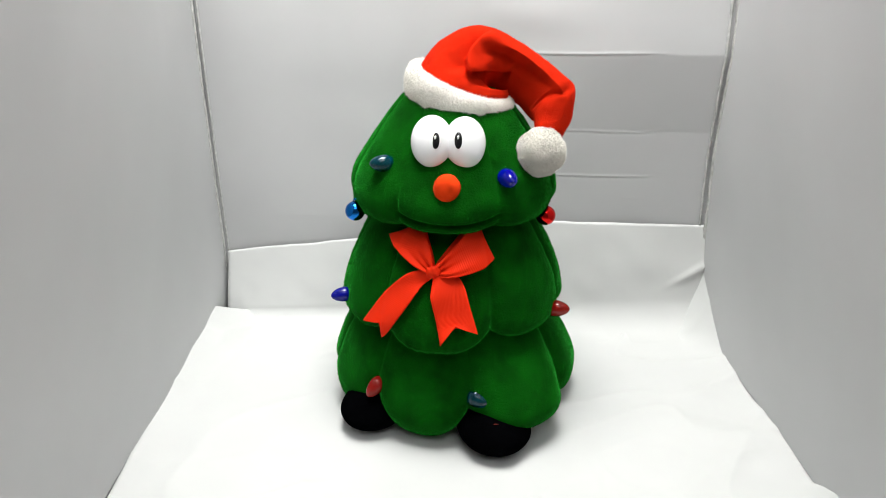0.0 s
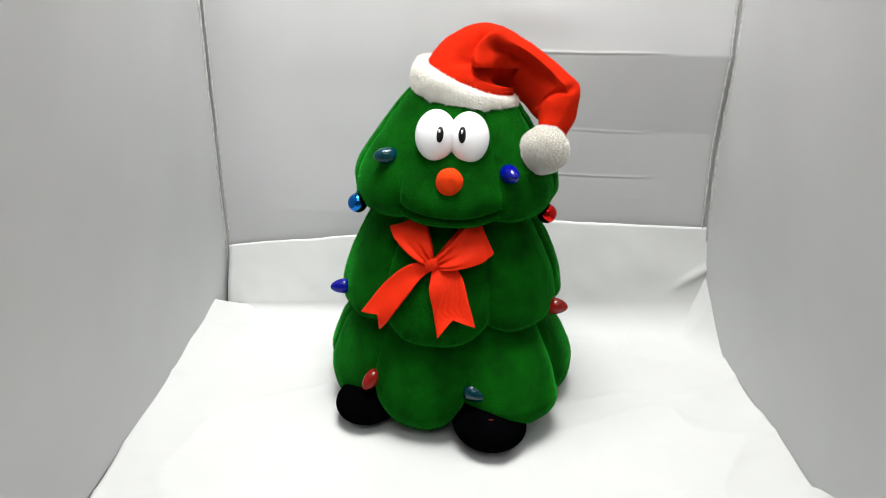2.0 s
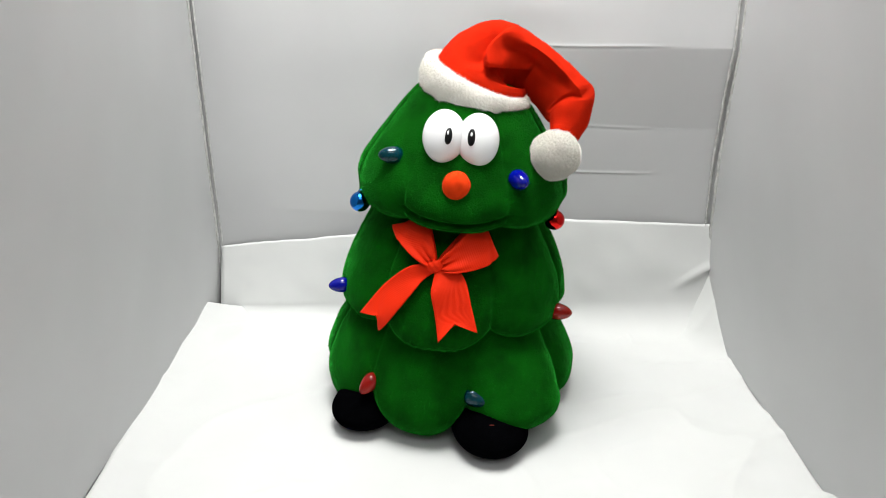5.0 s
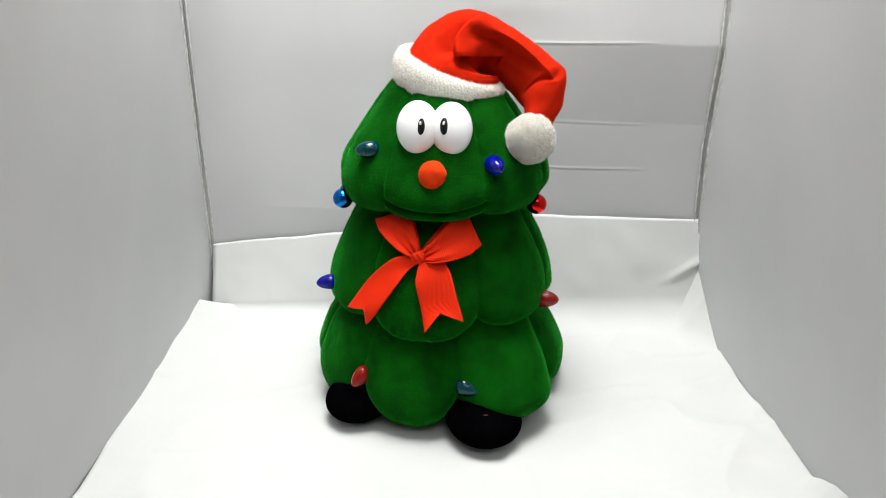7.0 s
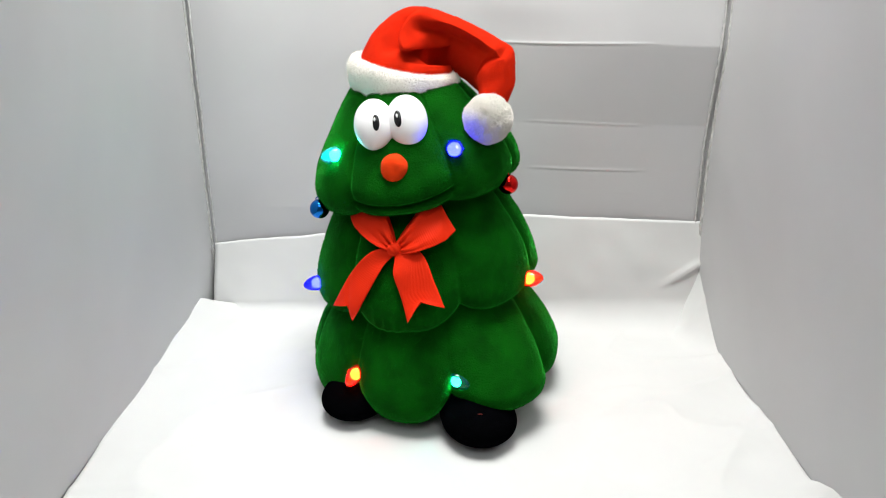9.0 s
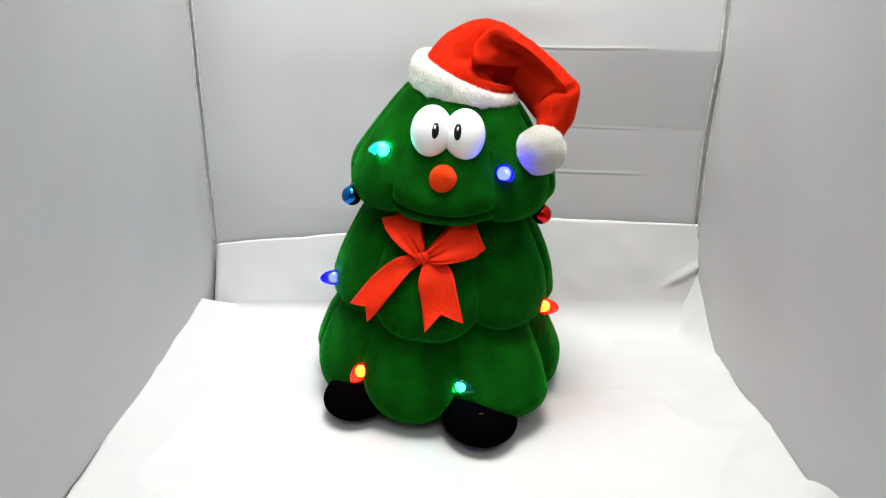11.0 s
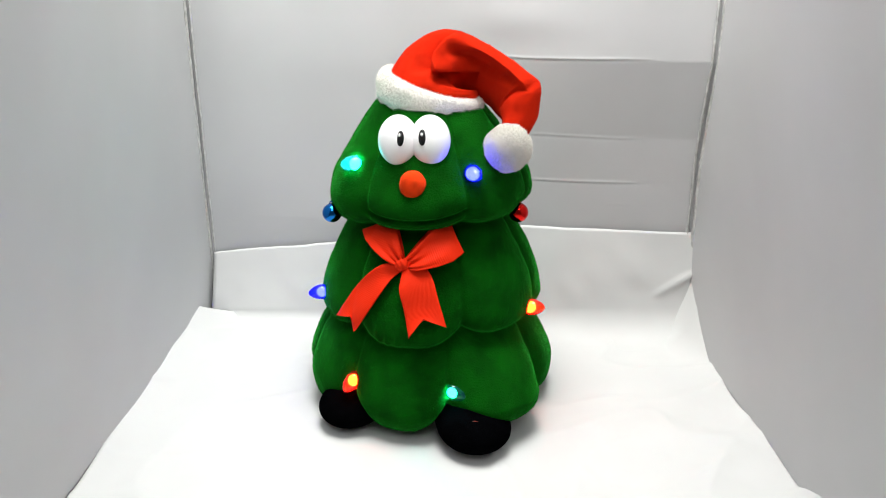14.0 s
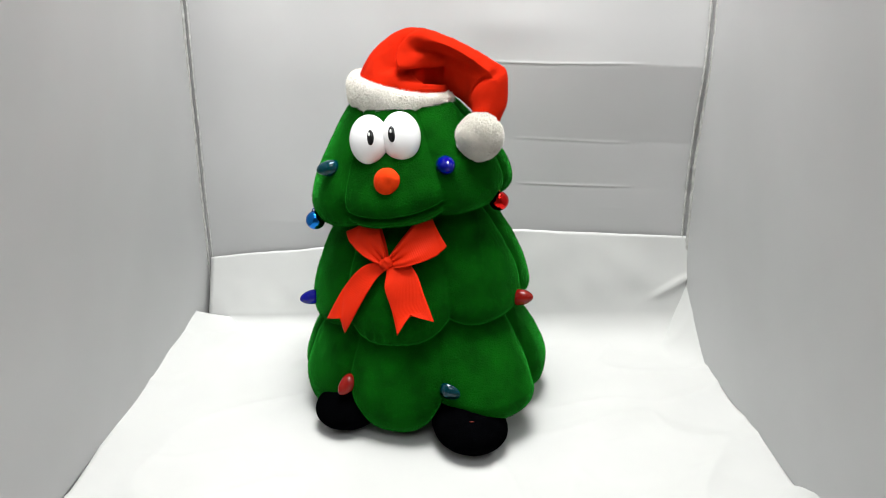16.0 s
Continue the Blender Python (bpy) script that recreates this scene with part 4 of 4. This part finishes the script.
    (14.4, -0.3, 1.4, -2.3, 0.0, 5.9, -6.4), (14.5, 0.2, 4.1, -2.5, 4.0, 4.5, -6.1), (14.6, 1.0, 6.0, -2.0, 4.9, 6.5, -5.8),
    (14.7, 0.2, 3.5, -2.2, 2.2, 5.8, -6.6), (14.8, -0.6, -0.8, -2.4, -2.6, 6.8, -5.7), (14.9, -0.6, -2.3, -2.3, -4.5, 7.8, -4.7),
    (15, -1.7, -6.1, -2.6, -7.8, 10.8, -1.7), (15.1, -0.4, -5.5, -2.1, -8.7, 11.3, -1.1), (15.2, -0.6, -0.8, -2.4, -2.7, 6.8, -5.8),
    (15.3, -0.6, -0.9, -2.4, -2.9, 6.9, -5.8), (15.4, -0.2, 1.8, -2.4, 0.3, 6.0, -6.8), (15.5, 1.3, 5.2, -1.7, 2.4, 6.4, -6.7),
    (15.6, 0.8, 5.6, -2.2, 4.4, 6.4, -6.4), (15.8, -0.6, -3.4, -2.4, -6.0, 8.9, -3.9), (16, -0.8, -5.9, -2.7, -8.3, 10.5, -2.3),
]
BASE_ROWS = [
    (0, 0.0, 0.0, 0.0, 0.0, 0.0, 0.0), (0.1, -0.2, 1.5, 0.4, 1.1, -0.1, -0.0), (0.2, -0.2, 1.8, 0.4, 1.4, -0.2, -0.0),
    (0.3, -0.3, 0.2, 0.5, 0.1, 0.3, 0.0), (0.4, -0.8, -1.6, 0.7, -0.8, 0.7, 0.2), (0.5, -1.6, -3.1, 0.7, -0.9, 0.8, 0.3),
    (0.6, -1.7, -3.7, 1.2, -1.5, 1.1, 0.3), (0.7, -0.9, -1.7, 0.8, -1.0, 0.8, 0.2), (0.8, -0.4, -0.2, 0.6, -0.4, 0.5, 0.1),
    (0.9, -0.3, 0.3, 0.6, -0.1, 0.4, 0.1), (1, -0.0, 1.9, 0.5, 1.3, -0.2, -0.1), (1.1, -0.2, 1.7, 0.6, 0.9, 0.1, -0.0),
    (1.2, -0.3, 0.4, 0.6, -0.2, 0.4, 0.1), (1.3, -0.6, -1.1, 0.8, -1.0, 0.8, 0.1), (1.4, -1.1, -2.3, 1.0, -1.5, 1.0, 0.2),
    (1.5, -1.3, -3.2, 1.2, -2.0, 1.2, 0.3), (1.6, -0.8, -1.6, 0.9, -1.3, 0.9, 0.2), (1.7, -0.4, -0.2, 0.8, -0.8, 0.7, 0.1),
    (1.8, -0.3, 0.2, 0.8, -0.6, 0.6, 0.1), (1.9, -0.3, 0.3, 0.8, -0.6, 0.6, 0.1), (2, -0.1, 0.6, 1.0, -1.4, 1.0, 0.1),
    (2.1, -0.2, 1.0, 0.7, -0.2, 0.5, 0.0), (2.2, -0.2, 2.1, 0.7, 0.7, 0.2, -0.0), (2.3, -0.2, 1.1, 0.8, -0.2, 0.5, 0.0),
    (2.4, -0.6, -1.0, 1.0, -1.5, 1.0, 0.2), (2.5, -1.4, -2.4, 1.4, -1.7, 1.3, 0.3), (2.6, -1.6, -3.6, 1.5, -2.3, 1.5, 0.4),
    (2.7, -1.2, -2.5, 1.3, -2.1, 1.3, 0.3), (2.8, -0.5, -0.5, 1.0, -1.4, 1.0, 0.2), (2.9, -0.4, -0.4, 1.0, -1.4, 1.0, 0.1),
    (3, 0.1, 0.5, 0.5, -0.2, 0.3, -0.0), (3.1, -0.1, 2.1, 0.9, 0.2, 0.4, 0.0), (3.2, -0.1, 1.7, 0.9, -0.1, 0.5, 0.0),
    (3.4, -0.4, -0.2, 1.1, -1.5, 1.1, 0.1), (3.5, -0.4, 0.6, 0.7, -1.3, 0.9, 0.1), (3.6, -0.3, 0.0, 1.1, -1.5, 1.0, 0.1),
    (3.7, -1.0, -2.2, 1.4, -2.4, 1.5, 0.3), (3.8, -1.9, -4.2, 1.8, -2.9, 1.8, 0.4), (3.9, -1.2, -2.6, 1.5, -2.6, 1.6, 0.3),
    (4, -0.6, -0.2, 1.2, -1.4, 1.2, 0.2), (4.1, -0.3, 0.0, 1.2, -1.7, 1.2, 0.2), (4.2, -0.1, 1.3, 1.1, -1.0, 0.9, 0.1),
    (4.4, -0.1, 1.2, 1.1, -1.1, 0.9, 0.1), (4.65, -1.2, -2.6, 1.7, -2.9, 1.8, 0.3), (4.9, -0.2, 0.1, 1.3, -2.0, 1.3, 0.2),
    (5.15, -0.0, 2.1, 1.2, -0.8, 0.9, 0.1), (5.4, -0.9, -1.9, 1.7, -3.1, 1.8, 0.3), (5.65, -0.2, 0.5, 1.4, -2.2, 1.4, 0.2),
    (5.9, -1.0, -2.1, 1.8, -3.3, 2.0, 0.3), (6.1, -0.0, 1.2, 1.4, -1.9, 1.3, 0.1), (6.3, 0.0, 2.0, 1.4, -1.4, 1.2, 0.1),
    (6.4, -0.1, 0.5, 1.5, -2.5, 1.6, 0.2), (6.5, -0.3, -1.0, 2.0, -3.1, 1.9, 0.3), (6.6, -1.0, -2.2, 1.9, -3.7, 2.1, 0.4),
    (6.7, -1.6, -3.5, 2.2, -4.0, 2.4, 0.5), (6.8, -0.6, -1.3, 1.8, -3.5, 2.0, 0.3), (6.9, -0.3, -0.3, 1.7, -3.1, 1.8, 0.2),
    (7, -0.0, 0.4, 1.5, -3.0, 1.7, 0.2), (7.1, 0.1, 2.0, 1.5, -1.8, 1.3, 0.1), (7.2, 0.1, 2.4, 1.5, -1.5, 1.2, 0.1),
    (7.3, 0.1, 2.0, 1.5, -1.8, 1.4, 0.1), (7.4, 0.1, 1.9, 1.6, -2.0, 1.4, 0.1), (7.5, -0.3, 2.4, 1.8, -1.9, 1.6, 0.2),
    (7.6, 0.1, 2.5, 1.6, -1.6, 1.3, 0.1), (7.8, 0.1, 2.4, 1.6, -1.8, 1.4, 0.1), (8, -0.1, 2.3, 1.9, -2.2, 1.7, 0.2),
    (8.2, 0.1, 2.4, 1.7, -1.9, 1.5, 0.1), (8.4, 0.1, 2.5, 1.7, -2.0, 1.5, 0.1), (8.5, 0.1, 2.3, 2.0, -2.3, 1.7, 0.2),
    (8.6, 0.1, 2.7, 1.7, -1.9, 1.5, 0.1), (8.7, 0.0, 1.1, 1.8, -3.2, 1.9, 0.2), (8.8, -0.2, -0.1, 2.0, -3.9, 2.2, 0.3),
    (8.9, -0.8, -1.7, 2.2, -4.5, 2.5, 0.4), (9, -1.2, -2.9, 2.6, -4.9, 2.8, 0.5), (9.1, -0.4, -0.7, 2.1, -4.3, 2.4, 0.3),
    (9.2, -0.2, 0.1, 2.0, -3.9, 2.2, 0.3), (9.45, 0.1, 1.8, 1.9, -3.0, 1.9, 0.2), (9.7, -0.5, -1.1, 2.3, -4.7, 2.6, 0.4),
    (9.95, 0.2, 2.3, 2.0, -2.9, 1.9, 0.2), (10.2, 0.1, 1.3, 2.1, -3.8, 2.2, 0.2), (10.45, -0.9, -2.1, 2.6, -5.3, 2.9, 0.5),
    (10.7, -0.0, 0.6, 2.2, -4.4, 2.5, 0.3), (10.95, 0.2, 2.4, 2.1, -3.3, 2.1, 0.2), (11.15, -0.3, -0.3, 2.4, -5.0, 2.8, 0.4),
    (11.3, 0.2, 2.0, 2.2, -3.7, 2.3, 0.2), (11.4, 0.2, 2.8, 2.2, -3.1, 2.1, 0.2), (11.5, -0.3, 2.1, 2.6, -4.2, 2.7, 0.3),
    (11.6, -0.0, 0.4, 2.4, -4.9, 2.7, 0.3), (11.8, -1.1, -2.4, 2.9, -5.9, 3.3, 0.5), (11.9, -1.2, -2.7, 2.9, -6.0, 3.3, 0.6),
    (12, -0.2, 0.0, 2.8, -5.6, 3.1, 0.4), (12.1, -0.0, 0.4, 2.5, -5.1, 2.8, 0.3), (12.2, 0.1, 0.8, 2.4, -5.0, 2.8, 0.3),
    (12.4, 0.1, 1.0, 2.4, -4.9, 2.8, 0.3), (12.5, 0.2, 1.3, 2.6, -5.0, 2.8, 0.3), (12.6, 0.1, 1.1, 2.5, -5.0, 2.8, 0.3),
    (12.7, 0.2, 1.2, 2.5, -4.9, 2.8, 0.3), (12.8, 0.3, 2.8, 2.4, -3.9, 2.4, 0.2), (12.9, 0.3, 2.9, 2.4, -3.8, 2.4, 0.2),
    (13, 0.6, 1.3, 2.5, -5.2, 2.8, 0.3), (13.1, -0.3, -0.4, 2.7, -5.9, 3.2, 0.4), (13.3, 0.0, 0.5, 2.6, -5.6, 3.1, 0.4),
    (13.4, 0.0, 0.5, 2.7, -5.6, 3.1, 0.4), (13.5, -0.2, 0.5, 2.7, -5.4, 3.0, 0.4), (13.6, -0.3, -0.6, 2.9, -6.2, 3.4, 0.4),
    (13.8, -0.8, -1.9, 3.1, -6.6, 3.6, 0.5), (13.9, -0.0, 0.3, 2.8, -6.0, 3.3, 0.4), (14, -0.1, 0.0, 2.8, -6.1, 3.3, 0.4),
    (14.1, -0.1, -0.1, 2.9, -6.2, 3.4, 0.4), (14.2, -0.1, -0.0, 2.9, -6.2, 3.4, 0.4), (14.3, -0.1, 0.0, 2.9, -6.2, 3.4, 0.4),
    (14.4, 0.3, 1.5, 2.7, -5.5, 3.1, 0.3), (14.5, 0.3, 2.6, 2.4, -4.0, 2.5, 0.2), (14.6, 0.4, 3.3, 2.7, -4.2, 2.7, 0.3),
    (14.7, 0.4, 2.4, 2.7, -5.1, 2.9, 0.3), (14.8, 0.1, 0.6, 2.9, -6.2, 3.4, 0.4), (14.9, -0.2, -0.2, 3.0, -6.6, 3.6, 0.5),
    (15, -1.2, -2.0, 3.2, -7.1, 3.9, 0.6), (15.1, -0.8, -1.9, 3.3, -7.2, 3.9, 0.6), (15.2, 0.1, 0.6, 3.0, -6.4, 3.5, 0.4),
    (15.3, 0.1, 0.5, 3.0, -6.5, 3.5, 0.4), (15.4, 0.3, 1.8, 2.9, -5.8, 3.2, 0.3), (15.5, 0.9, 3.1, 2.4, -4.8, 2.7, 0.2),
    (15.6, 0.4, 3.3, 2.8, -4.8, 2.9, 0.3), (15.8, -0.3, -0.7, 3.2, -7.1, 3.8, 0.5), (16, -0.6, -1.9, 3.2, -7.4, 3.9, 0.6),
]
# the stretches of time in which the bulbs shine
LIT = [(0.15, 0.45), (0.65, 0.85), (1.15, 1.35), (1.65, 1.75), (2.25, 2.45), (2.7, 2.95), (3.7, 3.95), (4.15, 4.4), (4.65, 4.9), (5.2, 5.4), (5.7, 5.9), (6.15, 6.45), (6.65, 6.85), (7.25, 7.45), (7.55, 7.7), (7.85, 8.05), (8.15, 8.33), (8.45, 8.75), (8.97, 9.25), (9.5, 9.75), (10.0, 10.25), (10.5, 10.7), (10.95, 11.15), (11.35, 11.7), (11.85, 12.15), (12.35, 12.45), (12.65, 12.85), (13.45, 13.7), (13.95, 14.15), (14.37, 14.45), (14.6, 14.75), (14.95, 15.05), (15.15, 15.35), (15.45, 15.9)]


def motions():
    for ob, pivot, rows in ((head, HEAD_PIVOT, HEAD_ROWS), (body, BODY_PIVOT, BODY_ROWS), (base, BASE_PIVOT, BASE_ROWS)):
        keys = []
        for t, rx, ry, rz, x, y, z in rows:
            w = Vector((radians(rx), radians(ry), radians(rz)))
            turn = Matrix.Rotation(w.length, 4, w.normalized()) if w.length > 1e-6 else Matrix()
            keys.append((t, Matrix.Translation(Vector(pivot) + Vector((x, y, z)) / 1000) @ turn))
        walk(ob, keys)
    # the leds always glow: sliding from the added socket into the clear bulb stands in for blinking
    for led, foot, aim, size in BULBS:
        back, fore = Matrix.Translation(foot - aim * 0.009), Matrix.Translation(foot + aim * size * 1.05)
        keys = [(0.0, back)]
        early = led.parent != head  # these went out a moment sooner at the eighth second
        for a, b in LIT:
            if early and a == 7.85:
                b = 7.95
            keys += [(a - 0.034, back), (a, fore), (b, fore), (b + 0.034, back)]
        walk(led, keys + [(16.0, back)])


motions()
